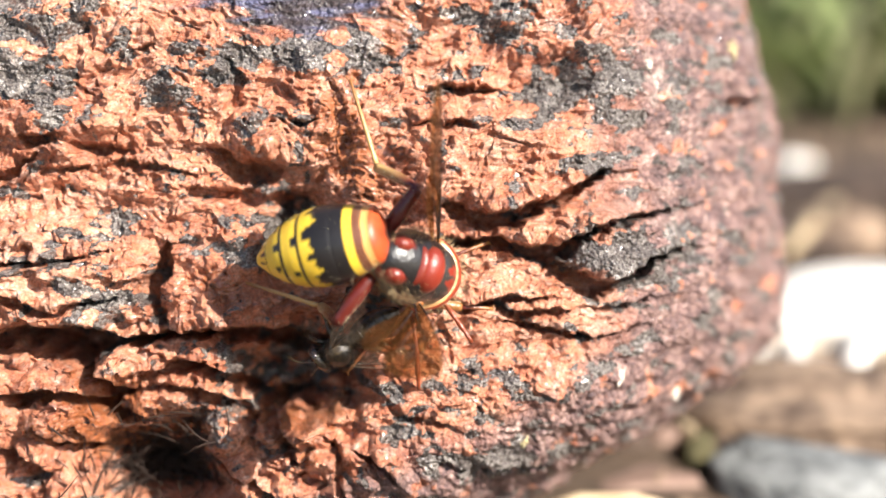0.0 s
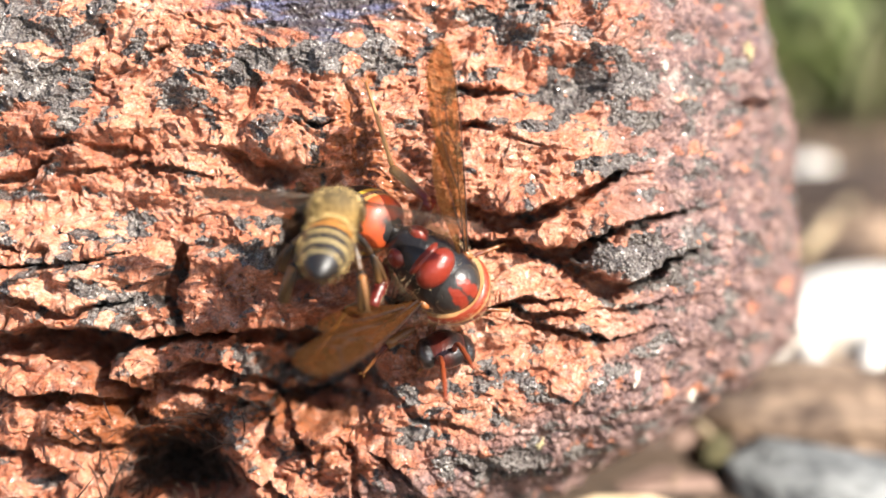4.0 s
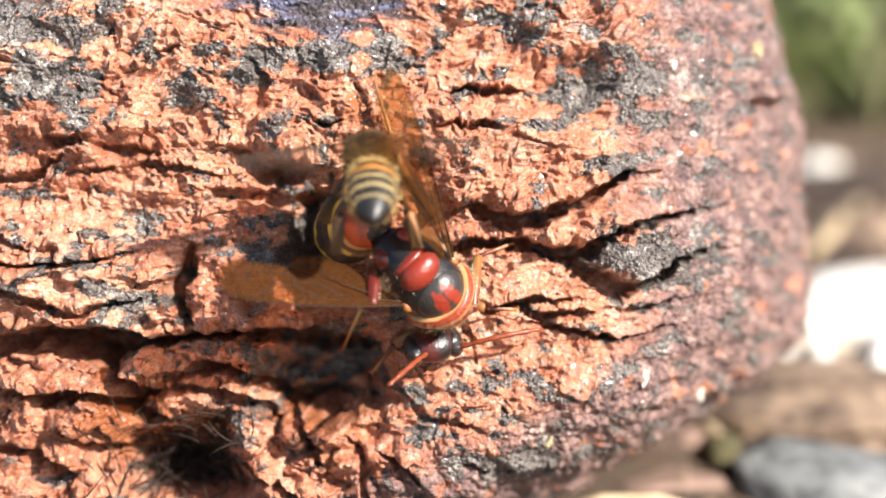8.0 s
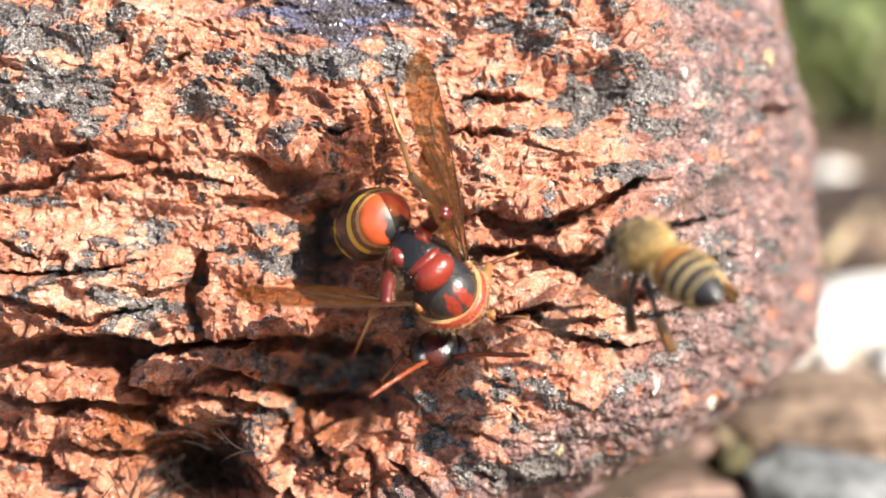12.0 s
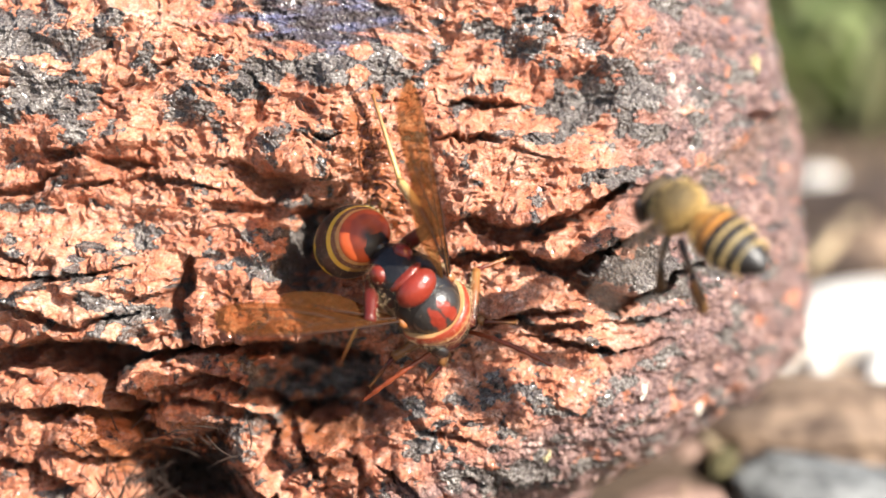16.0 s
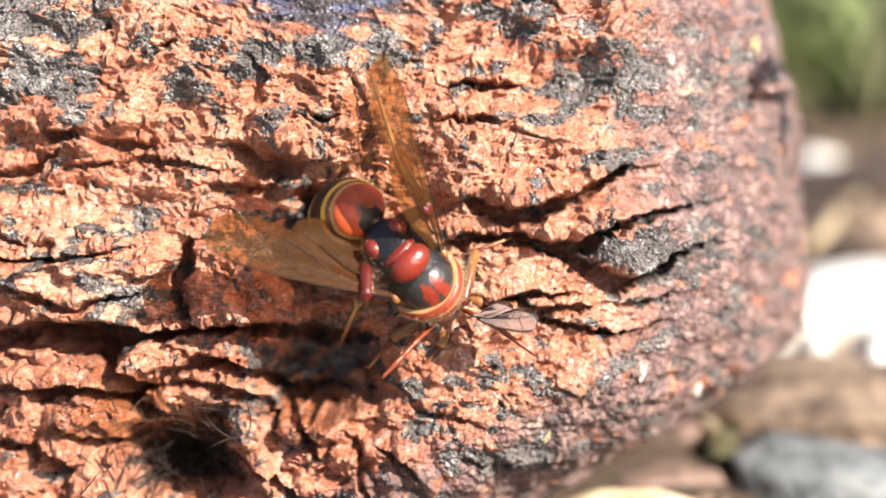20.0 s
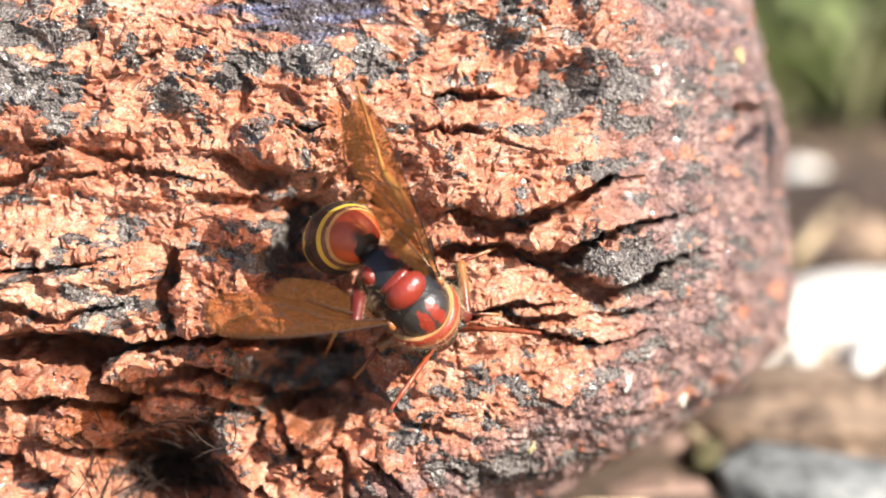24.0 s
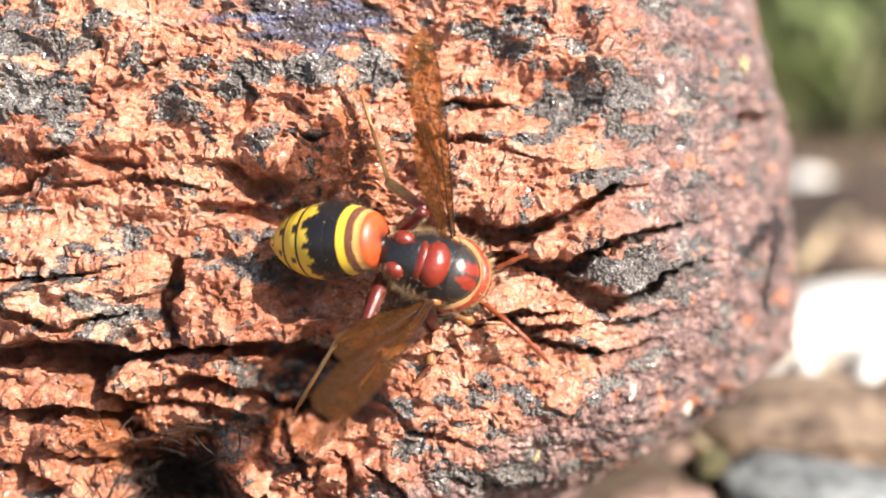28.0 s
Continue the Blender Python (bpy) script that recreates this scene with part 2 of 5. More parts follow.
def hairs(spots, length, radius, rng, lean=(0, 0, 0)):
    """Short tapering bristles at (place, normal)."""
    bm = bmesh.new()
    for p, n in spots:
        n = (Vector(n) + Vector(lean) + Vector((rng.gauss(0, 0.3), rng.gauss(0, 0.3), rng.gauss(0, 0.3)))).normalized()
        side = n.orthogonal().normalized() * radius
        other = n.cross(side)
        tip = bm.verts.new(Vector(p) + n * length * rng.uniform(0.55, 1.1))
        base = [bm.verts.new(Vector(p) + side * math.cos(a) + other * math.sin(a)) for a in (0, 2.1, 4.2)]
        for i in range(3):
            bm.faces.new((base[i], base[(i + 1) % 3], tip))
    return bm


def face_at(u, v, h=0.0):
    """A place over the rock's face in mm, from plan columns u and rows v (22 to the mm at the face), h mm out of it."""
    k = (FAR - h) / FAR
    return Vector(((u - 784) / 22 * k, (441 - v) / 22 * k, h))


def ground_at(u, v, z=0.0):
    """Where the line from the stand through the plan place (u, v) meets the height z (metres)."""
    eye = STAND.translation
    way = (FACE @ (face_at(u, v) * MM)) - eye
    return eye + way * ((z - eye.z) / way.z)


# ---- the rock ----
GRID = np.random.RandomState(5).rand(256, 256) * 2 * np.pi
SPOT = np.random.RandomState(6).rand(256, 256, 2)


def wave(x, y):
    """Gradient noise, about -1 to 1."""
    xi, yi = np.floor(x).astype(int), np.floor(y).astype(int)
    fx, fy = x - xi, y - yi
    sx, sy = fx ** 3 * (fx * (fx * 6 - 15) + 10), fy ** 3 * (fy * (fy * 6 - 15) + 10)

    def corner(i, j):
        a = GRID[(xi + i) & 255, (yi + j) & 255]
        return np.cos(a) * (fx - i) + np.sin(a) * (fy - j)
    low = corner(0, 0) * (1 - sx) + corner(1, 0) * sx
    high = corner(0, 1) * (1 - sx) + corner(1, 1) * sx
    return (low * (1 - sy) + high * sy) * 1.5


def fbm(x, y, octaves=4, gain=0.5):
    total, k = 0, 1.0
    for i in range(octaves):
        total = total + k * wave(x * 2 ** i + 17.3 * i, y * 2 ** i - 9.1 * i)
        k *= gain
    return total


def ridge(x, y, octaves=3):
    total, k = 0, 1.0
    for i in range(octaves):
        total = total + k * (1 - 2 * np.abs(wave(x * 2 ** i + 31.7 * i, y * 2 ** i + 5.3 * i)))
        k *= 0.5
    return total


def cells(x, y):
    """Distances to the nearest and the next of scattered spots."""
    xi, yi = np.floor(x).astype(int), np.floor(y).astype(int)
    a, b = np.full(x.shape, 9.0), np.full(x.shape, 9.0)
    for i in (-1, 0, 1):
        for j in (-1, 0, 1):
            s = SPOT[(xi + i) & 255, (yi + j) & 255]
            d = np.hypot(xi + i + s[..., 0] - x, yi + j + s[..., 1] - y)
            b = np.minimum(b, np.maximum(a, d))
            a = np.minimum(a, d)
    return a, b


def step(lo, hi, x):
    k = np.clip((x - lo) / (hi - lo), 0, 1)
    return k * k * (3 - 2 * k)


def plan(u, v):
    return (u - 784) / 22, (441 - v) / 22


class Relief:
    """The height of the rock over its smooth form, in mm, on a net of places (x, y)."""

    def __init__(self, x, y):
        self.x, self.y = x, y
        self.wx = x + 0.7 * fbm(x / 5, y / 5, 3) + 0.20 * fbm(x / 1.3 + 40, y / 1.3, 3)
        self.wy = y + 0.7 * fbm(x / 5 + 50, y / 5 + 9, 3) + 0.20 * fbm(x / 1.3, y / 1.3 + 70, 3)
        self.h = np.zeros(x.shape)
        self.rag_x, self.rag_y = 0.22 * fbm(x / 1.1 + 90, y / 1.1, 3, 0.6), 0.22 * fbm(x / 1.1, y / 1.1 + 95, 3, 0.6)
        self.vary = fbm(x / 2.1 + 60, y / 2.1, 2)
        self.sag = np.zeros(x.shape)

    def mound(self, u, v, ru, rv, height, sharp=2.0):
        cx, cy = plan(u, v)
        d = np.hypot((self.wx - cx) / (ru / 22), (self.wy - cy) / (rv / 22))
        self.h += height * np.exp(-d ** (2 * sharp) * 0.7)

    def carve(self, depth, *points, lip=0.42):
        """A crevice along the points (u, v, half width), with an overhanging upper lip."""
        pts = [(*plan(u, v), 1.05 * w / 22) for u, v, w in points]
        best = np.full(self.x.shape, 1e3)
        above, along, w = (np.zeros(self.x.shape) for _ in range(3))
        n = len(pts) - 1
        x, y = 0.45 * self.wx + 0.55 * self.x + self.rag_x, 0.45 * self.wy + 0.55 * self.y + self.rag_y
        for i, ((ax, ay, aw), (bx, by, bw)) in enumerate(zip(pts, pts[1:])):
            dx, dy = bx - ax, by - ay
            k = np.clip(((x - ax) * dx + (y - ay) * dy) / (dx * dx + dy * dy), 0, 1)
            qx, qy = x - ax - k * dx, y - ay - k * dy
            d = np.hypot(qx, qy)
            near = d < best
            best = np.where(near, d, best)
            above = np.where(near, qy, above)
            along = np.where(near, (i + k) / n, along)
            w = np.where(near, aw + (bw - aw) * k, w)
        taper = 0.25 + 0.75 * np.sin(np.pi * np.clip(along, 0.02, 0.98)) ** 0.5
        w = w * (0.9 + 0.45 * self.vary)
        w = np.maximum(w, 0.06)
        self.h -= depth * taper * np.exp(-(best / np.where(above > 0, w, 1.15 * w)) ** np.where(above > 0, 7.0, 4.0))
        up = np.maximum(above, 0)
        self.h += lip * depth * taper * step(0.3, 1.3, above / w) * np.exp(-up / (4 * w)) * (best < 14 * w)
        self.sag += 0.6 * w * np.exp(-((above - 1.1 * w) / (0.8 * w)) ** 2) * (best < 4 * w)


def terrace(t, soft=0.3):
    """Flat treads with steep risers."""
    f = np.floor(t)
    return f + step(0.5 - soft / 2, 0.5 + soft / 2, t - f)


def patch(x, y, u, v, ru, rv):
    cx, cy = plan(u, v)
    return np.exp(-(((x - cx) / (ru / 22)) ** 2 + ((y - cy) / (rv / 22)) ** 2))


def build_rock():
    fine = 0.075
    xs = np.concatenate([np.arange(-74, -38, 1.5), np.arange(-38, 37, fine), np.arange(37, 70, 1.0)])
    ys = np.concatenate([np.arange(-64, -23, 1.2), np.arange(-23, 22.5, fine), np.arange(22.5, 66, 1.2)])
    x, y = np.meshgrid(xs, ys)
    # smooth form: flat face that bends back over its edges
    sides = ((1, 0.0, 32.6), (0.504, -0.863, 24.6), (0.936, 0.351, 35.8), (0, 1, 33), (0, -1, 33), (-1, 0, 52))
    R, DEEP, soft = 13.0, 24.0, 3.0
    dist = np.stack([a * x + b * y - c for a, b, c in sides])
    weight = np.exp((dist - dist.max(0)) / soft)
    s = dist.max(0) + soft * np.log(weight.sum(0)) * 0.8 + R
    weight /= weight.sum(0)
    nx = sum(w * a for w, (a, b, c) in zip(weight, sides))
    ny = sum(w * b for w, (a, b, c) in zip(weight, sides))
    ln = np.hypot(nx, ny) + 1e-6
    nx, ny = nx / ln, ny / ln
    s = np.maximum(s, 0)
    ang = np.minimum(s / R, np.pi)
    past = np.clip(s - np.pi * R, 0, 12)
    side = R * np.sin(ang) - past
    bx, by, bz = x + nx * (side - s), y + ny * (side - s), -DEEP * (1 - np.cos(ang))
    # relief
    r = Relief(x, y)
    skin = step(12.0, 18.5, x + 1.8 * fbm(x / 4, y / 4, 3)) + step(8.5, 12.5, 0.42 * x - 0.9 * y + 1.5 * fbm(x / 3 + 8, y / 3, 3) - 4.0)
    skin = np.clip(skin, 0, 1)                      # the plum weathered rind
    fan = y - 0.012 * np.clip(x - 2, 0, 30) ** 2 + 1.3 * fbm(x / 9, y / 9, 3)
    bendx, bendy = fbm(x / 2.6 + 11, y / 2.0, 3), fbm(x / 2.6, y / 2.0 + 23, 3)
    kinkx, kinky = fbm(x / 0.8 + 31, y / 0.7, 2), fbm(x / 0.8, y / 0.7 + 43, 2)
    cx, cy = x + 0.75 * bendx + 0.16 * kinkx, fan + 0.6 * bendy + 0.14 * kinky
    layered = np.clip(patch(x, y, 130, 510, 230, 75) * 1.3 + 0.9 * patch(x, y, 1020, 540, 220, 90) + 0.6 * patch(x, y, 930, 300, 170, 90), 0, 1)
    coarse = 1.1 * fbm(x / 10 + 2, y / 7, 3)
    flake = 1.5 * fbm(cx / 3.6, cy / 2.1, 4, 0.55)
    plates = 0.48 * (0.6 * terrace(flake) + 0.4 * flake)
    chip = 2.0 * fbm(cx / 1.35 + 80, cy / 0.85, 3, 0.5)
    chips = 0.15 * (0.6 * terrace(chip, 0.4) + 0.4 * chip)
    pil1, _ = cells(cx / 1.7 + 9, cy / 1.15)
    pillows = 0.38 * np.sqrt(np.clip(1 - (pil1 / 0.82) ** 2, 0, 1)) * step(-0.5, 0.5, fbm(x / 3 + 5, y / 3, 2))
    nub1, _ = cells(cx / 0.75 + 3, cy / 0.55 + 5)
    nubs = 0.13 * np.sqrt(np.clip(1 - (nub1 / 0.8) ** 2, 0, 1))
    seam = fan / 1.05 + 0.9 * bendy + 0.25 * kinky + 0.5 * fbm(x / 6, y / 3, 2)
    cut = seam - np.floor(seam)
    leaves = (1 - cut) * step(0.0, 0.2, cut) * (0.55 + 0.45 * bendx)       # thin layers, each one proud at its lower edge
    fibres = ridge(x / 2.8 + 0.2 * bendy, fan / 0.5 + 0.5 * bendx, 3)
    smooth = np.clip(patch(x, y, 565, 22, 170, 55) + 0.7 * patch(x, y, 1135, 440, 110, 50), 0, 1)
    broken = (plates + pillows) * (1 - 0.6 * layered) + 0.50 * leaves * layered
    fine_part = (chips + nubs) * (1 - 0.4 * layered) + 0.13 * layered * fibres + 0.045 * fbm(x / 0.42, y / 0.36, 3, 0.6) + 0.05 * ridge(cx / 0.7, cy / 0.5, 2)
    g1, _ = cells(x / 0.62, y / 0.55)
    grainy_skin = 0.42 * fbm(x / 2.6, y / 2.0, 4, 0.6) + 0.20 * np.sqrt(np.clip(1 - (g1 / 0.8) ** 2, 0, 1)) + 0.08 * fbm(x / 0.35, y / 0.35, 2)
    r.h += coarse * (1 - 0.4 * skin) + broken * (1 - 0.9 * skin) * (1 - 0.75 * smooth) + grainy_skin * (0.15 + 0.85 * skin)
    pit1, _ = cells(cx / 1.5 + 4, cy / 1.0)
    holes = step(0.30, 0.12, pit1) * step(0.05, 0.45, wave(x / 4 + 3, y / 4))
    r.h -= 0.55 * holes * (1 - 0.55 * skin) * (1 - 0.5 * layered)
    lower = step(0.6, -0.6, y + 7.0 + 0.05 * x + 0.8 * fbm(x / 4 + 5, y / 4, 3)) * step(-1.5, -7.5, x)
    r.h -= 2.4 * lower
    lump1, _ = cells(x / 3.1 + 0.3 * bendx + 0.2, y / 2.3 + 0.3 * bendy)
    r.h += 2.0 * lower * np.sqrt(np.clip(1 - (lump1 / 0.66) ** 2, 0, 1))
    shard1, _ = cells((x + 0.45 * y) / 1.9 + 0.3 * bendx + 6, (y - 0.3 * x) / 3.6 + 0.3 * bendy)   # upright slivers along the foot
    foot = patch(x, y, 620, 840, 260, 90)
    r.h += 1.5 * foot * np.sqrt(np.clip(1 - (shard1 / 0.7) ** 2, 0, 1))
    # large masses
    r.mound(180, 150, 420, 150, 2.4)
    r.mound(120, 500, 190, 85, 2.6)
    r.mound(420, 470, 75, 90, 1.2)
    r.mound(915, 285, 150, 85, 2.2, 3)
    r.mound(1020, 400, 170, 26, 1.6)
    r.mound(1135, 440, 95, 48, 2.2, 3)
    r.mound(255, 650, 62, 44, 2.2)
    r.mound(145, 745, 55, 52, 1.6)
    r.mound(150, 672, 70, 38, 1.6)
    r.mound(45, 655, 55, 45, 1.4)
    r.mound(620, 230, 110, 110, 0.6)
    r.mound(1000, 740, 300, 110, 0.8)
    r.mound(1375, 95, 45, 62, 1.3)
    r.mound(1385, 300, 40, 90, 0.7)
    # hollows
    r.mound(556, 425, 48, 80, -7.5, 2.2)
    r.mound(470, 298, 62, 30, -2.2, 1.6)
    r.mound(565, 662, 100, 78, -9.0, 2.2)
    r.mound(130, 612, 95, 26, -4.0, 2.0)
    r.mound(300, 860, 105, 92, -11.0, 2.2)
    r.mound(1000, 165, 70, 50, -1.7, 1.0)
    r.mound(230, 262, 48, 20, -1.6, 1.4)
    r.mound(240, 700, 50, 36, -1.8, 1.2)
    # crevices
    r.carve(5.5, (832, 366, 12), (862, 386, 19), (905, 391, 17), (955, 380, 14), (1015, 357, 10), (1065, 333, 8), (1105, 306, 5), lip=0.5)
    r.carve(4.6, (765, 448, 8), (835, 432, 12), (900, 430, 9), (960, 446, 13), (1030, 442, 14), (1080, 416, 9), (1150, 388, 8), (1215, 372, 5))
    r.carve(4.4, (985, 462, 10), (1045, 488, 14), (1085, 510, 17), (1125, 500, 12), (1180, 475, 9), (1235, 437, 6))
    r.carve(2.6, (850, 555, 5), (890, 538, 9), (945, 528, 6), (1000, 532, 4))
    r.carve(2.4, (880, 540, 5), (945, 556, 9), (1030, 553, 5))
    r.carve(2.6, (930, 572, 4), (990, 583, 9), (1040, 598, 9), (1080, 606, 4))
    r.carve(1.5, (1080, 550, 4), (1130, 545, 6), (1180, 530, 3))
    r.carve(1.4, (1060, 610, 4), (1120, 598, 5), (1185, 575, 3))
    r.carve(8.0, (-60, 620, 24), (20, 602, 20), (70, 586, 26), (130, 590, 30), (190, 598, 24), (255, 600, 12), (330, 592, 8), (400, 588, 9), (480, 592, 15), (560, 604, 20), (640, 614, 12), lip=0.42)
    r.carve(4.4, (160, 622, 12), (205, 668, 18), (232, 694, 20), (262, 700, 10))
    r.carve(5.0, (290, 668, 10), (345, 648, 14), (400, 650, 16), (440, 672, 13), (500, 705, 12), (600, 700, 10))
    r.carve(4.6, (334, 430, 6), (326, 480, 14), (306, 508, 16), (318, 545, 9), (330, 590, 8))
    r.carve(2.6, (95, 256, 8), (110, 252, 12), (140, 250, 8))
    r.carve(2.2, (180, 262, 8), (225, 272, 12), (275, 278, 6))
    r.carve(1.6, (130, 305, 6), (170, 305, 8), (195, 300, 4))
    r.carve(3.6, (420, 268, 10), (465, 292, 20), (515, 300, 16))
    r.carve(3.0, (370, 345, 6), (430, 345, 12), (500, 350, 16), (560, 350, 14))
    r.carve(2.0, (-40, 330, 9), (20, 316, 9), (65, 306, 8), (105, 278, 4))
    r.carve(1.6, (225, 305, 3), (260, 296, 6), (330, 300, 6), (380, 320, 4))
    r.carve(1.3, (-30, 410, 4), (20, 430, 7), (55, 450, 4))
    r.carve(2.0, (-30, 468, 4), (50, 472, 6), (130, 466, 6), (235, 450, 3))
    r.carve(2.2, (-20, 508, 4), (40, 520, 7), (110, 544, 9), (190, 542, 7), (245, 530, 4))
    r.carve(1.3, (440, 110, 6), (455, 150, 8), (445, 200, 10), (437, 250, 6))
    r.carve(0.7, (610, 140, 8), (640, 190, 10), (650, 250, 10), (640, 320, 6))
    r.carve(1.4, (285, 95, 3), (300, 96, 7), (315, 94, 3))
    r.carve(1.6, (550, 222, 3), (570, 228, 6), (600, 222, 3))
    r.carve(2.4, (795, 170, 4), (830, 160, 8), (870, 156, 9), (905, 160, 5))
    r.carve(0.9, (900, 246, 4), (935, 256, 6), (965, 258, 4))
    r.carve(2.0, (770, 222, 3), (810, 224, 6), (850, 216, 8), (875, 230, 4))
    r.carve(2.6, (490, 705, 6), (505, 745, 8), (540, 790, 8), (560, 830, 5))
    r.carve(2.2, (420, 826, 4), (450, 850, 8), (500, 872, 9), (540, 905, 7), lip=0.6)
    r.carve(1.8, (606, 780, 4), (628, 822, 6), (626, 862, 7), (655, 910, 6), lip=0.6)
    r.carve(1.8, (660, 800, 3), (700, 820, 7), (730, 860, 5))
    r.carve(1.8, (820, 825, 5), (880, 838, 8), (960, 845, 7), (1030, 850, 4))
    r.carve(2.6, (-30, 795, 8), (60, 805, 11), (95, 835, 12), (115, 900, 9))
    r.carve(2.2, (100, 760, 5), (130, 795, 9), (190, 800, 9), (235, 785, 5))
    r.carve(0.8, (700, 690, 4), (750, 740, 6), (790, 745, 6), (850, 760, 4))
    r.carve(2.0, (1330, 172, 4), (1360, 172, 8), (1410, 172, 12))
    r.carve(4.0, (-20, 690, 10), (60, 702, 14), (150, 700, 10), (205, 715, 13), (260, 745, 10))
    r.carve(3.0, (330, 690, 10), (400, 705, 13), (450, 720, 12), (480, 770, 8))
    # fine relief, weaker on steep walls
    gy, gx = np.gradient(r.h, ys, xs)
    r.h += fine_part * (1 - 0.9 * skin) / (1 + 0.35 * (gx ** 2 + gy ** 2))
    h = r.h * (1 - 0.6 * step(np.pi * 0.6, np.pi, ang))
    px = bx + nx * np.sin(ang) * h
    py = by + ny * np.sin(ang) * h - r.sag * np.cos(ang)
    pz = bz + np.cos(ang) * h
    # the face falls away towards its blunt end
    back_off = 0.025 * np.clip(x - 7, 0, 24) ** 2 + 0.010 * np.clip(-y - 9, 0, 14) ** 2 * step(0, 8, x)
    spread_out = (FAR + back_off) / FAR
    px, py, pz = px * spread_out, py * spread_out, pz - back_off
    # what covers it, with some shade and sheen painted in
    spread = fbm(x / 2.8 + 20, y / 1.8, 5, 0.6)
    spread_b = fbm(x / 2.2 + 70, y / 2.2 + 11, 4, 0.6)
    want = -0.24 + 0.14 * skin
    for u, v, ru, rv, k in ((40, 50, 150, 100, 0.58), (60, 160, 90, 60, 0.45), (160, 185, 40, 25, 0.45), (332, 170, 34, 34, 0.75), (350, 105, 40, 22, 0.4), (445, 135, 45, 30, 0.5), (610, 100, 140, 38, 0.7), (470, 230, 34, 30, 0.6)):
        want = want + k * patch(x, y, u, v, ru, rv)
    for u, v, ru, rv, k in ((920, 35, 110, 48, 0.58), (1000, 165, 70, 50, 0.62), (1120, 160, 110, 60, 0.45), (1080, 288, 55, 22, 0.5), (1140, 445, 105, 50, 0.6), (570, 210, 25, 20, 0.5), (840, 170, 50, 14, 0.4)):
        want = want + k * patch(x, y, u, v, ru, rv)
    # the thin patch at row 590 paints in shade under the left ledge
    for u, v, ru, rv, k in ((200, 520, 100, 70, 0.5), (190, 590, 90, 20, 0.4), (230, 405, 70, 22, 0.35), (420, 435, 80, 40, 0.3), (662, 190, 15, 75, 0.55), (690, 120, 30, 30, 0.4), (260, 620, 50, 22, 0.35), (380, 320, 90, 20, 0.25)):
        want = want + k * patch(x, y, u, v, ru, rv)
    # patches 560 and 525 also paint the hornet's shadow and the gaster hollow's shade
    for u, v, ru, rv, k in ((560, 665, 110, 65, 0.7), (310, 800, 110, 85, 0.9), (870, 680, 110, 30, 0.45), (450, 740, 60, 40, 0.3), (530, 800, 40, 60, 0.3), (900, 820, 150, 45, 0.3), (740, 750, 50, 40, 0.4), (525, 420, 60, 80, 0.6)):
        want = want + k * patch(x, y, u, v, ru, rv)
    crust_and_shade = step(0.02, 0.16, want + 0.55 * spread + 0.10 * kinkx)
    # where the dark smear and its painted blue-violet sheen lie
    violet_sheen = 0.9 * step(0.25, 0.95, 1.25 * patch(x, y, 575, 18, 165, 52) + 0.45 * fbm(x / 4, y / 0.9 + 0.12 * x, 4))
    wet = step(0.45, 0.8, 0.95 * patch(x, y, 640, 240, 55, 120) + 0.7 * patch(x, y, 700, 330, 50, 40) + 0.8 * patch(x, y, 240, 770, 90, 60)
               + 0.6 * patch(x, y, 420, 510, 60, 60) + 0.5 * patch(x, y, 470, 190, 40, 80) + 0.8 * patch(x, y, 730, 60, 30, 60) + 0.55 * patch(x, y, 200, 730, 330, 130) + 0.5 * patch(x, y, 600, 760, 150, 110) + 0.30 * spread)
    pale = 0.10 * skin
    for u, v, ru, rv, k in ((1090, 70, 90, 45, 0.45), (1185, 140, 55, 70, 0.5), (1010, 50, 30, 30, 0.5), (1215, 395, 40, 25, 0.6), (1260, 240, 60, 70, 0.35), (50, 90, 130, 110, 0.28), (610, 105, 130, 30, 0.2), (1140, 430, 80, 40, 0.2), (330, 25, 50, 25, 0.35), (230, 170, 270, 130, 0.24), (150, 480, 170, 70, 0.2)):
        pale = pale + k * patch(x, y, u, v, ru, rv)
    crust_and_shade = np.maximum(crust_and_shade * (1 - wet), violet_sheen)
    ny_, nx_ = x.shape
    co = np.stack([px, py, pz], -1).reshape(-1, 3) * MM
    idx = np.arange(ny_ * nx_).reshape(ny_, nx_)
    quads = np.stack([idx[:-1, :-1], idx[:-1, 1:], idx[1:, 1:], idx[1:, :-1]], -1).reshape(-1, 4)
    rim = np.concatenate([idx[0, :], idx[1:, -1], idx[-1, -2::-1], idx[-2:0:-1, 0]])
    hub = len(co)
    co = np.vstack([co, co[rim].mean(0)])
    tris = np.stack([np.roll(rim, -1), rim, np.full(len(rim), hub)], -1)
    me = bpy.data.meshes.new("lava_rock")
    me.vertices.add(len(co))
    me.vertices.foreach_set("co", co.ravel())
    loops = np.concatenate([quads.ravel(), tris.ravel()])
    me.loops.add(len(loops))
    me.loops.foreach_set("vertex_index", loops.astype(np.int32))
    nf = len(quads) + len(tris)
    me.polygons.add(nf)
    starts = np.concatenate([np.arange(len(quads)) * 4, len(quads) * 4 + np.arange(len(tris)) * 3])
    me.polygons.foreach_set("loop_start", starts.astype(np.int32))
    me.polygons.foreach_set("use_smooth", np.ones(nf, bool))
    for name, values in (("crust_and_shade", crust_and_shade), ("violet_sheen", violet_sheen), ("wet", wet), ("pale", pale), ("plum", skin * (1 - 0.9 * step(0.52, 0.70, spread_b)))):
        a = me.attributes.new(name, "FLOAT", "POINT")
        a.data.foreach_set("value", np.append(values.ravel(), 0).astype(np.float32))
    me.update(calc_edges=True)
    me.validate()
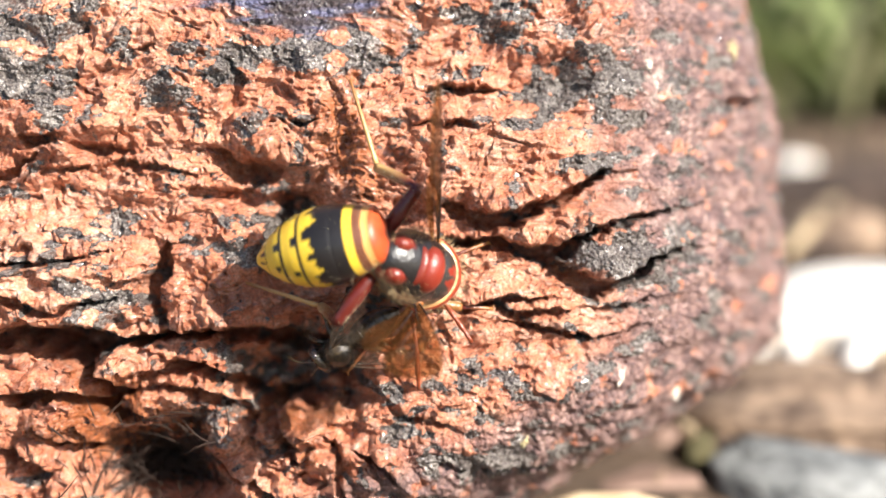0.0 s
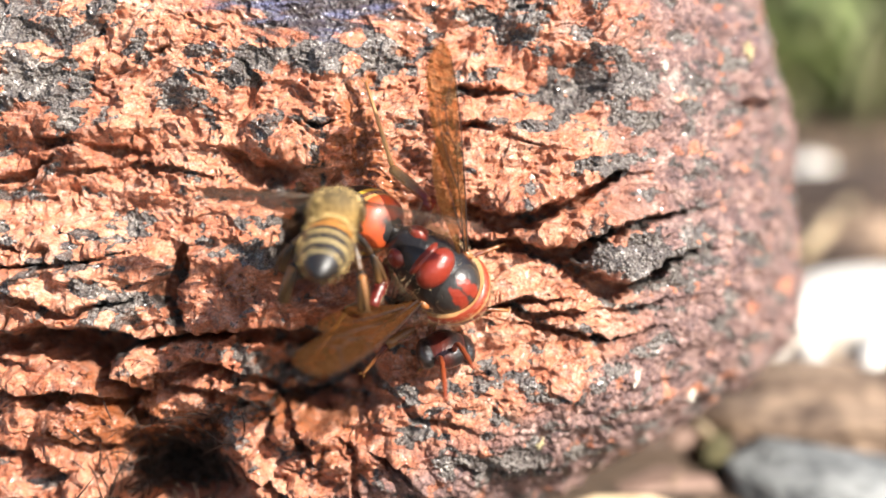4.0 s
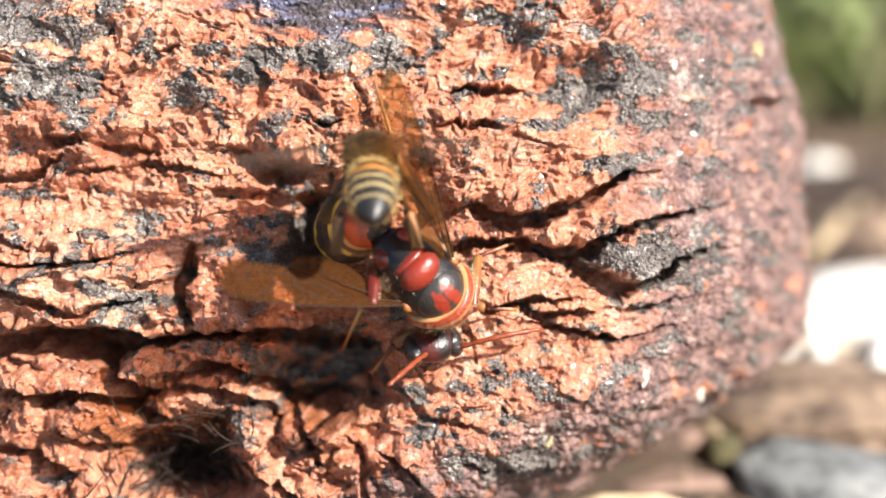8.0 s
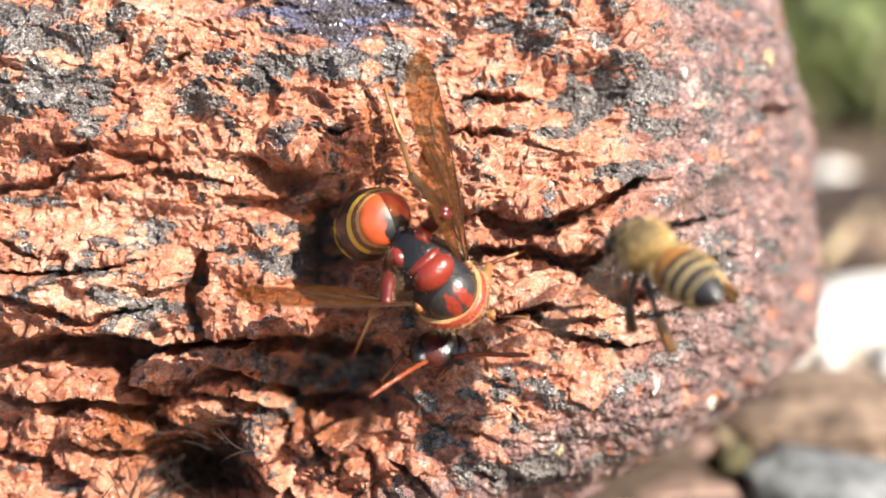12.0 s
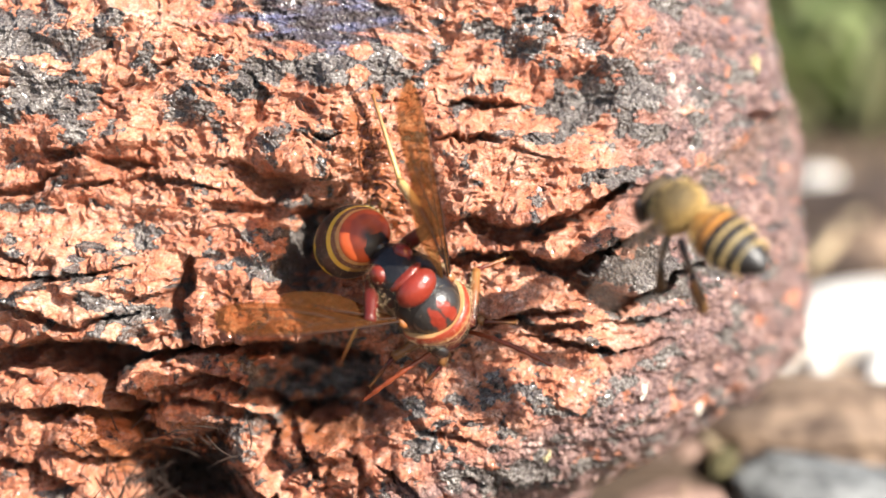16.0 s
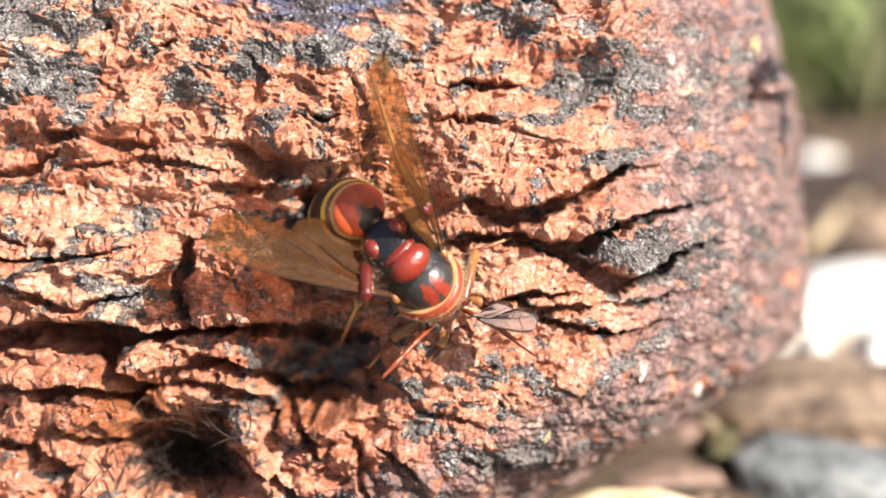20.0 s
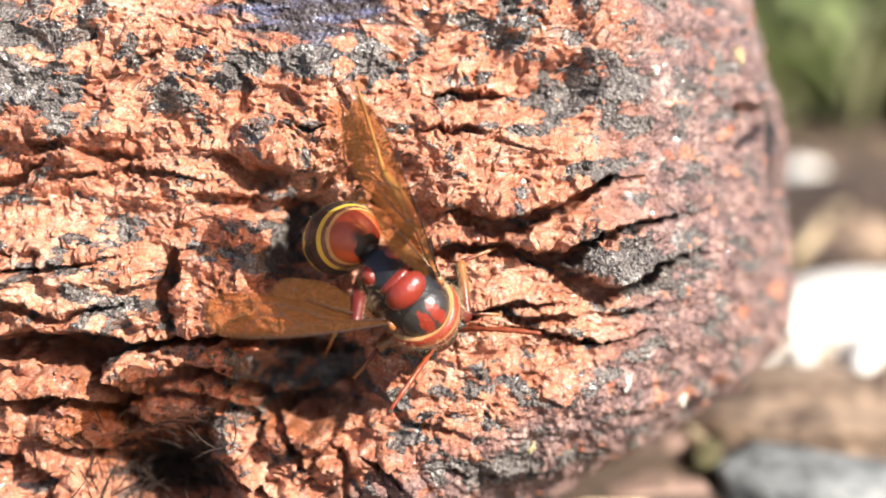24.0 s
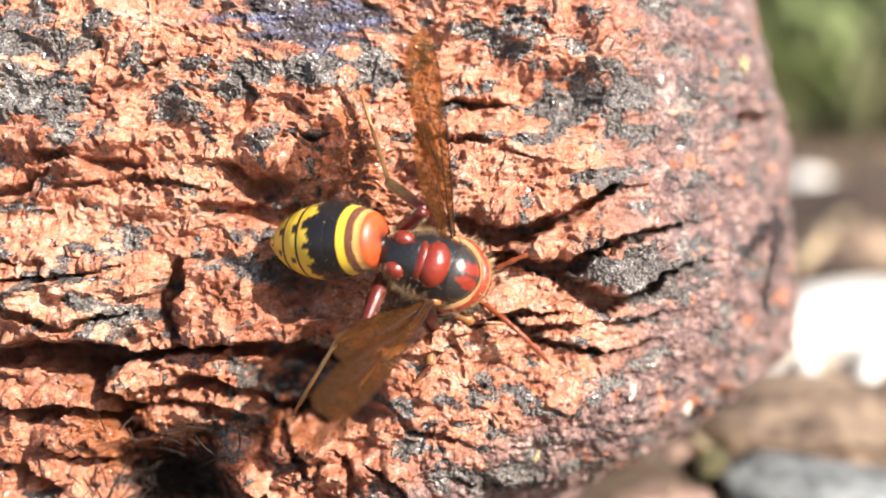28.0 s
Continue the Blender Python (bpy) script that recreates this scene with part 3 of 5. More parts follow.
    me.materials.append(ROCK_MAT)
    ob = new("lava_rock", me)
    ob.matrix_world = FACE
    tagged(ob, "large porous orange lava rock with black crust resting on soil", "rock")
    bits = {"x": x, "y": y, "p": np.stack([px, py, pz], -1)}
    return ob, bits


rock, ROCK_NET = build_rock()


def rock_spot(u, v):
    """The rock's surface at a plan place, mm in the face's space, with its rough normal."""
    x, y = plan(u, v)
    j = int(np.abs(ROCK_NET["x"][0] - x).argmin())
    i = int(np.abs(ROCK_NET["y"][:, 0] - y).argmin())
    p = ROCK_NET["p"]
    a = Vector(p[i, j + 3]) - Vector(p[i, j - 3])
    b = Vector(p[i + 3, j]) - Vector(p[i - 3, j])
    return Vector(p[i, j]), a.cross(b).normalized()

# ---- ground and what lies on it ----


def build_ground():
    ring = [0.0, 0.02, 0.04, 0.06, 0.09, 0.12, 0.16, 0.2, 0.26, 0.34, 0.45, 0.6, 0.9, 1.5, 3, 8, 25, 80, 300]
    bm = bmesh.new()
    rows, seg = [], 96
    center = bm.verts.new((0.06, 0.06, 0))
    for r in ring[1:]:
        row = []
        for i in range(seg):
            a = 2 * math.pi * i / seg
            p = Vector((0.06 + r * math.cos(a), 0.06 + r * math.sin(a), 0))
            p.z = 0.004 * noise.fractal(p * 25, 0.9, 2.0, 4) * min(1, 0.5 + r) + (0.004 * min(r, 2) if p.y > 0.1 else 0)
            row.append(bm.verts.new(p))
        rows.append(row)
    for i in range(seg):
        bm.faces.new((center, rows[0][i], rows[0][(i + 1) % seg]))
    for a, b in zip(rows, rows[1:]):
        for i in range(seg):
            bm.faces.new((a[i], b[i], b[(i + 1) % seg], a[(i + 1) % seg]))
    for f in bm.faces:
        f.smooth = True
    me = bpy.data.meshes.new("ground")
    bm.to_mesh(me)
    bm.free()
    me.materials.append(SOIL)
    tagged(new("ground", me), "dry brown soil strewn with grit and debris", "ground", kind="structure")


build_ground()


def stone(name, label, place, size, turn, material, lumps=0.35, seed=1.0, chips=0, category="stone", group="stones by the rock"):
    """One stone in mm; flats are cut off it so that it has faces and edges."""
    rng = random.Random(int(seed * 100))
    bm = blob((0, 0, 0), (1, 1, 1), level=4, lumps=lumps, scale=1.3, seed=seed)
    for _ in range(chips):
        n = Vector((rng.gauss(0, 1), rng.gauss(0, 1), rng.gauss(0, 0.8))).normalized()
        reach_out = rng.uniform(0.55, 0.8)
        for v in bm.verts:
            over = v.co.dot(n) - reach_out
            if over > 0:
                v.co -= n * over * 0.92
    for v in bm.verts:
        v.co += v.co.normalized() * 0.03 * noise.fractal(v.co * 6, 0.8, 2.0, 3)
        v.co = Vector(v.co[i] * size[i] for i in range(3))
    ob = part(name, bm, material)
    ob.matrix_world = Matrix.Translation(place) @ pose(0, 0, 0, *turn)
    return tagged(ob, label, category, group)


def on_ground(u, v, lift):
    p = ground_at(u, v)
    return (p.x, p.y, p.z + lift * MM)


stone("grey_stone", "smooth grey slate stone lying on the soil", on_ground(1468, 876, 1.0), (10.5, 7.6, 4.0), (8, 6, -18), SLATE, 0.18, 2.3, 6)
stone("white_stone", "large chalk-white sunlit stone lying on the soil", on_ground(1560, 602, 3), (27, 13, 6.0), (0, 0, 12), CHALK, 0.25, 4.1, 5)
stone("white_stone", "chalk-white root-shaped stone lying on the soil", on_ground(1420, 600, 2), (12, 6, 4), (0, 12, -38), CHALK, 0.4, 6.2, 3)
stone("pale_pebble", "small pale pebble in front of the weeds", on_ground(1436, 330, 2), (5.5, 4, 3.6), (0, 0, 10), CHALK, 0.25, 1.7, 3)
stone("tan_stone", "tan ochre stone among the debris", on_ground(1520, 440, 2), (9, 7, 4), (0, 0, 30), TAN, 0.3, 5.4, 4)
stone("dark_lump", "dark brown clod of earth", on_ground(1520, 345, 1), (30, 14.2, 4.0), (0, 0, 0), BARK, 0.5, 7.4, 2, "clod")
stone("dark_lump", "dark brown clod of earth", on_ground(1430, 455, 1), (16.5, 8.26, 3.2), (0, 0, 20), BARK, 0.5, 8.4, 2, "clod")
CREAM_STONE = grainy("cream_stone", (0.34, 0.25, 0.17), (0.68, 0.58, 0.46), 130, 0.85, 500, 0.6, 0.0010, lo=0.40, hi=0.60)
stone("cream_stone", "flat cream stone at the foot of the white stone", on_ground(1500, 632, 1.5), (30, 7, 3), (0, 0, 4), CREAM_STONE, 0.4, 14.6, 3)
stone("tan_stone", "flat tan stone half sunk in soil", on_ground(1480, 730, 0), (28.3, 14.2, 4.72), (0, 0, -10), TAN, 0.35, 9.1, 3)
stone("tan_stone", "flat brown stone half sunk in soil", on_ground(1350, 700, 0), (14.2, 8.26, 4.72), (0, 0, 20), TAN, 0.35, 10.1, 3)
stone("pink_stone", "flat pinkish stone beneath the rock", on_ground(1175, 874, 0), (7, 4, 2.0), (0, 0, 8), PINK, 0.25, 11.3, 5)
# added dark lump that stands in for the shaded gap under the rock's edge
stone("dark_lump", "small dark lump standing in for shade beside the rock", on_ground(1120, 812, 1), (4.4, 3.4, 2.6), (0, 0, 8), BARK, 0.25, 12.3, 3)
stone("pale_pebble", "small cream pebble beside the rock", on_ground(1205, 800, 0.5), (3.07, 2.6, 1.89), (0, 0, 40), PINK, 0.25, 13.3, 3)


def twig(name, label, points, radii, material, knots=0, category="twig"):
    rng = random.Random(len(label))
    bm = tube([Vector(p) / MM for p in points], radii, 14)
    if knots:
        bmesh.ops.subdivide_edges(bm, edges=bm.edges[:], cuts=3, use_grid_fill=True)
    for v in bm.verts:
        v.co += Vector((rng.gauss(0, 0.04), rng.gauss(0, 0.04), rng.gauss(0, 0.04))) + knots * noise.noise_vector(v.co * 1.6)
    return tagged(part(name, bm, material), label, category)


g = ground_at
twig("pale_twig", "pale dry twig end beside the grey stone",
     [g(1228, 768) + Vector((0, 0, 0.001)), g(1245, 790) + Vector((0, 0, 0.0015)), g(1262, 815) + Vector((0, 0, 0.0018)), g(1272, 828) + Vector((0, 0, 0.002))], [0.8, 1.1, 1.15, 0.9], WOOD)
twig("pale_chip", "long pale wood chip lying on dark soil",
     [g(1424, 458, 0.003), g(1446, 432, 0.004), g(1478, 395, 0.004), g(1515, 360, 0.004)], [0.7, 1.1, 1.25, 0.9], WOOD, 0, "chip")
twig("mossy_stub", "dark mossy seed head beside the grey stone",
     [g(1262, 850) + Vector((0, 0, 0.001)), g(1268, 838) + Vector((0, 0, 0.002)), g(1280, 822) + Vector((0, 0, 0.0025))], [1.3, 1.8, 1.0], MOSSY, 0.35, "seed head")
twig("dry_stem", "yellowish dry stem lying before the rock",
     [g(930, 912) + Vector((0, -0.012, 0.004)), g(1040, 904) + Vector((0, -0.012, 0.0055)), g(1130, 903) + Vector((0, -0.012, 0.0055)), g(1250, 912) + Vector((0, -0.012, 0.004))], [0.7, 0.9, 0.9, 0.6], WOOD, 0, "stem")
twig("bleached_root", "bleached root branching down from the white stone",
     [g(1410, 590) + Vector((0, 0, 0.004)), g(1428, 640) + Vector((0, 0, 0.003)), g(1445, 680) + Vector((0, 0, 0.002)), g(1450, 705)], [2.4, 1.8, 1.3, 0.6], CHALK, 0, "root")
twig("bleached_root", "bleached root branching down from the white stone",
     [g(1560, 640) + Vector((0, 0, 0.004)), g(1545, 690) + Vector((0, 0, 0.003)), g(1535, 730) + Vector((0, 0, 0.002))], [2.2, 1.6, 0.8], CHALK, 0, "root")


def build_litter():
    rng = random.Random(11)
    bm = bmesh.new()
    for _ in range(900):
        a = Vector((rng.uniform(0.02, 0.22), rng.uniform(-0.03, 0.26), 0))
        s = rng.uniform(0.5, 2.2)
        made = bmesh.ops.create_icosphere(bm, subdivisions=1, radius=1.0)["verts"]
        spin = pose(0, 0, 0, rng.uniform(0, 90), rng.uniform(0, 90), rng.uniform(0, 360)).to_3x3()
        k = (s * rng.uniform(0.6, 1.8), s, s * rng.uniform(0.4, 0.9))
        for v in made:
            v.co = a / MM + Vector((0, 0, 0.6)) + spin @ Vector(v.co[i] * k[i] * rng.uniform(0.8, 1.2) for i in range(3))
    return tagged(part("grit", bm, TAN, smooth=False), "brown grit and crumbs strewn over the soil", "grit", kind="stuff")


build_litter()


def build_weeds(name, label, count, xr, yr, tall, wide, material, seed):
    """Low leafy growth behind the rock, many small bent leaves."""
    rng = random.Random(seed)
    bm = bmesh.new()
    for _ in range(count):
        x, y = rng.uniform(*xr), rng.uniform(*yr)
        base = Vector((x, y, 0)) / MM
        hgt = tall * rng.uniform(0.4, 1.2)
        a = rng.uniform(0, 2 * math.pi)
        lean = Vector((math.cos(a), math.sin(a), 0)) * hgt * rng.uniform(0.2, 0.9)
        side = Vector((-math.sin(a), math.cos(a), 0)) * wide * rng.uniform(0.5, 1.2)
        z0 = rng.uniform(0, 0.6) * tall
        last = None
        for k, w in ((0, 0.25), (0.3, 0.9), (0.6, 1.0), (0.85, 0.6), (1.0, 0.05)):
            mid = base + lean * k + Vector((0, 0, z0 + hgt * (k - 0.45 * k * k)))
            pair = [bm.verts.new(mid - side * w * 0.5), bm.verts.new(mid + Vector((0, 0, -0.15 * wide * w))), bm.verts.new(mid + side * w * 0.5)]
            if last:
                for i in range(2):
                    bm.faces.new((last[i], last[i + 1], pair[i + 1], pair[i]))
            last = pair
    return tagged(part(name, bm, material), label, "weeds", kind="stuff")


build_weeds("weeds", "green leafy weeds growing behind the rock", 5500, (0.0, 0.42), (0.235, 0.7), 40, 11, LEAF, 3)
build_weeds("weeds", "pale green grass tufts behind the rock", 2500, (0.0, 0.42), (0.225, 0.6), 36, 6, LEAF_PALE, 4)

# ---- on the rock ----


def build_roots():
    rng = random.Random(8)
    bm = bmesh.new()
    for _ in range(800):
        u, v = rng.gauss(300, 50), rng.gauss(855, 42)
        p, n = rock_spot(u, v)
        p = p + Vector((0, 0, rng.uniform(0.1, 1.0) + (2.2 if rng.random() < 0.12 else 0)))
        a = rng.uniform(0, math.pi)
        d = Vector((math.cos(a), math.sin(a), rng.uniform(-0.3, 0.4)))
        curl = Vector((rng.gauss(0, 0.6), rng.gauss(0, 0.6), rng.gauss(0.2, 0.4)))
        ln = rng.uniform(0.8, 2.4)
        pts = [p + d * ln * k + curl * k * k for k in (0, 0.25, 0.5, 0.75, 1)]
        tube(pts, [0.04, 0.07, 0.07, 0.05, 0.02], 4, bm=bm)
    ob = tagged(part("dead_roots", bm, ROOT), "tangle of dead dark rootlets caught in a hollow of the rock", "roots", kind="stuff")
    ob.matrix_world = FACE


build_roots()


def build_grit_on_rock():
    rng = random.Random(21)
    for u, v, s, material, label in ((1131, 668, 0.5, GRIT, "tiny white pebble stuck on the rock"), (1255, 722, 0.5, GRIT, "tiny white pebble stuck on the rock"),
                                     (1338, 85, 0.7, LICHEN, "patch of yellow lichen on the rock"), (965, 790, 0.4, LICHEN, "patch of pale lichen on the rock"),
                                     (945, 320, 0.25, GRIT, "tiny white grain stuck on the rock"), (1180, 120, 0.35, GRIT, "pale mineral grain on the rock")):
        bm = bmesh.new()
        p, n = rock_spot(u, v)
        for k in range(1):
            q = p + Vector((0, 0, -0.05))
            blob(q, (0.7 * s, 1.1 * s, 0.4 * s), level=4, lumps=0.9, scale=2.2, seed=k + u, bm=bm)
        ob = part("mineral_grain" if material is GRIT else "lichen", bm, material)
        ob.matrix_world = FACE
        tagged(ob, label, "mineral grain" if material is GRIT else "lichen", "specks on the rock")


build_grit_on_rock()

# ---- the hornet ----
RED, MAROON, INK = (0.25, 0.028, 0.014), (0.085, 0.016, 0.010), (0.012, 0.010, 0.010)
ORANGE, YELLOW, CREAM = (0.50, 0.085, 0.020), (0.84, 0.56, 0.045), (0.78, 0.52, 0.20)


def blend(a, b, k):
    k = min(1, max(0, k))
    return tuple(p + (q - p) * k for p, q in zip(a, b))


def gaster_form(x):
    """Half width of the gaster x mm behind its root."""
    if x < 1.0:
        return 2.1 * math.sqrt(max(0.0, 1 - (1 - x) ** 2)) + 0.10
    total = 0.0
    for k in range(-3, 4):
        total += float(np.interp(x + 0.12 * k, (0.5, 1.0, 1.6, 2.4, 3.4, 4.4, 5.5, 6.8, 8.2, 9.4, 10.3, 10.9), (1.9, 2.2, 2.42, 2.66, 2.94, 3.08, 3.04, 2.78, 2.26, 1.48, 0.6, 0.05)))
    return total / 7


def gaster_color(co):
    x, y, z = -co.x, co.y, co.z
    r = math.hypot(y, z) / 2.1
    a = math.atan2(y, z)                      # 0 on the back
    wob = 0.16 * math.sin(a * 9) + 0.10 * math.sin(a * 23 + 1)
    if x < 0.84:                               # the steep front of the first ring
        notch = 0.95 - 0.10 * math.sin(r * 9) - 0.5 * max(0.0, r - 0.5)
        if r < 0.27 or math.pi - abs(a) < notch:
            return INK
        return blend(ORANGE, RED, 0.15 + (0.75 - r) * 0.7 + 0.35 * noise.noise(co * 1.6))
    if x < 1.34 + 0.05 * math.sin(7 * a):
        return (0.72, 0.37, 0.11)
    if x < 2.0:
        return (0.15, 0.050, 0.026)
    if x < 2.68:
        return YELLOW if abs(a) < 2.0 else (0.30, 0.16, 0.03)
    if x < 5.15 + 2.2 * wob + (0.5 if abs(a) < 0.25 else 0):
        return INK
    if x < 6.15:
        return YELLOW
    for start, dots in ((6.15, 0.95), (7.75, 0.8), (9.2, 0.6)):
        if start <= x < start + 1.6:
            k = x - start
            if k < 0.22 + 0.10 * abs(wob) or (abs(a) < 0.16 and k < 0.75):
                return INK
            if math.hypot((abs(a) - dots) * 2.3, k - 0.62) < 0.27:
                return INK
            return YELLOW
    return blend(YELLOW, CREAM, 0.3)


def build_gaster(parent):
    """Six rings that overlap like a telescope; the root is the origin and the tip lies at -x."""
    cuts = [0.0, 3.55, 6.15, 7.75, 9.2, 10.0, 10.5]
    first = None
    for i, (a, b) in enumerate(zip(cuts, cuts[1:])):
        rows = []
        n = 60 if i == 0 else 16
        for k in range(n + 1):
            x = a + (b + (0.12 if i < 5 else 0) - a) * k / n
            w = gaster_form(x) * (1.0 + 0.012 * (1 - abs(2 * k / n - 1)))
            if i and k == 0:
                w *= 0.975
            rows.append((-x, w, w * 0.92, w * 0.86, 0, 0))
        ob = part("gaster" if i == 0 else "tergite", loft(rows, 72, gaster_color), CHITIN_DULL, parent if i == 0 else first,
                  "first ring, orange-red front with black heart and cream edge" if i == 0 else "yellow ring with black front edge and dots" if i > 1 else "black ring with jagged yellow edge")
        first = first or ob
    rng = random.Random(4)
    spots = []
    for _ in range(320):
        x, a = rng.uniform(0.9, 9.5), rng.uniform(0, 2 * math.pi)
        w = gaster_form(x)
        spots.append(((-x, w * math.cos(a), w * 0.9 * math.sin(a)), (-0.3, math.cos(a), math.sin(a))))
    for _ in range(420):                               # a fringe round the front edge
        x, a = rng.uniform(0.8, 2.7), rng.uniform(0, 2 * math.pi)
        w = gaster_form(x) * 0.98
        spots.append(((-x, w * math.cos(a), w * 0.9 * math.sin(a)), (0.1, math.cos(a), math.sin(a))))
    part("gaster_hair", hairs(spots, 0.55, 0.008, rng, (-0.3, 0, 0)), HAIR_PALE, first, "short pale bristles")
    return first


def thorax_color(co):
    x, y, z = co
    if x < -2.9:
        k = abs(y) - 0.35 + 0.2 * math.sin(6 * z)
        return blend(RED, INK, 0.25) if 0.75 < k < 1.4 and z > -1.2 else INK
    if abs(y) > 2.3 and z < 1.3:
        return blend(INK, MAROON, 0.5 + 0.5 * math.sin(x * 3))
    return INK


def build_wing(parent, left, film, vein, length, width, back_length, back_width, name="wing", spread=11):
    """Fore wing with its hind wing. Root at the origin, tip along +x, front edge on the body's head side."""
    side = 1 if left else -1              # where the rear edge lies in y

    def sheet(ln, wd, start, belly, tipround):
        bm = bmesh.new()
        n, m = 28, 6
        grid = []
        for i in range(n + 1):
            k = i / n
            x = start + ln * k
            front = -0.10 * wd * math.sin(math.pi * k)
            w = wd * (0.09 + 0.91 * math.sin(math.pi * min(1, k / belly) / 2) ** 1.7)
            if k > tipround:
                q = (k - tipround) / (1 - tipround)
                drop = math.sqrt(max(0, 1 - q * q))
                front = front + wd * 0.30 * (1 - drop)
                w = max(0.01, w * drop * 0.999)
            grid.append([bm.verts.new((x, side * (front + w * j / m), 0.05 * math.sin(k * 9 + j * 1.7) + 0.12 * math.sin(math.pi * j / m))) for j in range(m + 1)])
        for a, b in zip(grid, grid[1:]):
            for j in range(m):
                bm.faces.new((a[j], b[j], b[j + 1], a[j + 1]))
        bmesh.ops.solidify(bm, geom=bm.faces[:], thickness=0.02)
        bmesh.ops.recalc_face_normals(bm, faces=bm.faces)
        return bm

    wing = part(name, sheet(length, width, 0.2, 0.72, 0.80), film, parent, "stained translucent fore wing" if film is HORNET_FILM else "clear fore wing")

    radius = 0.075 if film is HORNET_FILM else 0.05
    L, W = length, width
    for p in ([(0, 0), (0.3 * L, -0.08 * W), (0.6 * L, -0.10 * W), (0.82 * L, -0.04 * W), (0.93 * L, 0.08 * W)],
              [(0, 0.1 * W), (0.3 * L, 0.14 * W), (0.5 * L, 0.13 * W), (0.62 * L, 0.02 * W)],
              [(0.3 * L, 0.14 * W), (0.45 * L, 0.42 * W), (0.6 * L, 0.62 * W), (0.78 * L, 0.70 * W)],
              [(0.1 * L, 0.18 * W), (0.3 * L, 0.45 * W), (0.42 * L, 0.68 * W)],
              [(0.5 * L, 0.13 * W), (0.58 * L, 0.36 * W), (0.7 * L, 0.40 * W), (0.8 * L, 0.16 * W), (0.84 * L, 0.0)],
              [(0.58 * L, 0.36 * W), (0.6 * L, 0.62 * W)], [(0.7 * L, 0.40 * W), (0.72 * L, 0.68 * W)]):
        part("vein", tube([(a, side * b, 0.09) for a, b in p], [radius * (1 - 0.5 * k / max(1, len(p) - 1)) for k in range(len(p))], 5), vein, wing)
    hind = part("hind_wing", sheet(back_length, back_width, 0.0, 0.6, 0.72), film, wing, "shorter hind wing")
    hind.matrix_local = Matrix.Translation((-0.5 * MM, side * 0.16 * width * MM, -0.25 * MM)) @ pose(0, 0, 0, 0, 0, side * spread)
    return wing


def build_limb(name, parent, length, r0, r1, color0, color1, feet=False, bulge=1.0):
    """One limb segment along +x from the origin."""
    n = 10
    pts = [(length * k / n, 0, 0.04 * length * math.sin(math.pi * k / n)) for k in range(n + 1)]
    rad = []
    for k in range(n + 1):
        q = k / n
        r = r0 + (r1 - r0) * q
        r *= 1 + (bulge - 1) * math.sin(math.pi * min(1, q * 1.2)) if q < 0.84 else 1.0
        if feet:
            r *= 0.75 + 0.35 * abs(math.sin(math.pi * 4.5 * q))
        rad.append(r)
    bm = tube(pts, rad, 10)
    if feet:
        tube([(length * 0.97, 0, 0), (length * 1.04, 0.22, 0.05), (length * 1.07, 0.34, -0.10)], [0.07, 0.05, 0.02], 6, bm=bm)
        tube([(length * 0.97, 0, 0), (length * 1.04, -0.22, 0.05), (length * 1.07, -0.34, -0.10)], [0.07, 0.05, 0.02], 6, bm=bm)
    else:
        tube([(length * 0.98, 0, -r1), (length * 1.06, 0.05, -r1 * 2.2)], [0.06, 0.015], 5, bm=bm)
    bmesh.ops.recalc_face_normals(bm, faces=bm.faces)
    paint_verts(bm, lambda co: blend(color0, color1, co.x / length * 1.4 - 0.2))
    limb = part(name, bm, CHITIN, parent)
    if not feet and length > 3.5:
        rng = random.Random(int(length * 70))
        spots = []
        for _ in range(90):
            q, a = rng.uniform(0.1, 0.95), rng.gauss(0.5, 0.5) + (math.pi if rng.random() < 0.4 else 0)
            r = rad[int(q * n)] * 0.95
            spots.append(((length * q, r * math.cos(a), 0.04 * length * math.sin(math.pi * q) + r * math.sin(a)), (0.8, math.cos(a), math.sin(a))))
        part("bristles", hairs(spots, 0.30, 0.014, rng), HAIR_PALE, limb, "short pale bristles")
    return limb


def build_antenna(parent, length, color0, color1, thick=0.24, name="antenna"):
    """Scape and a bent, beaded whip, straight tip along +x."""
    n = 26
    pts, rad = [], []
    for k in range(n + 1):
        q = k / n
        pts.append((length * q, 0, 1.5 * math.sin(math.pi * q) * length / 8))
        rad.append(thick * (0.55 if q < 0.06 else 0.85 + 0.15 * math.sin(q * 120)) * (1.0 if q < 0.9 else 1 - 4 * (q - 0.9)))
    bm = tube(pts, rad, 10, lambda co: blend(color0, color1, co.x / length))
    return part(name, bm, CHITIN, parent)


def ellipsoid(center, radii, color, level=4):
    return blob(center, radii, color, level)


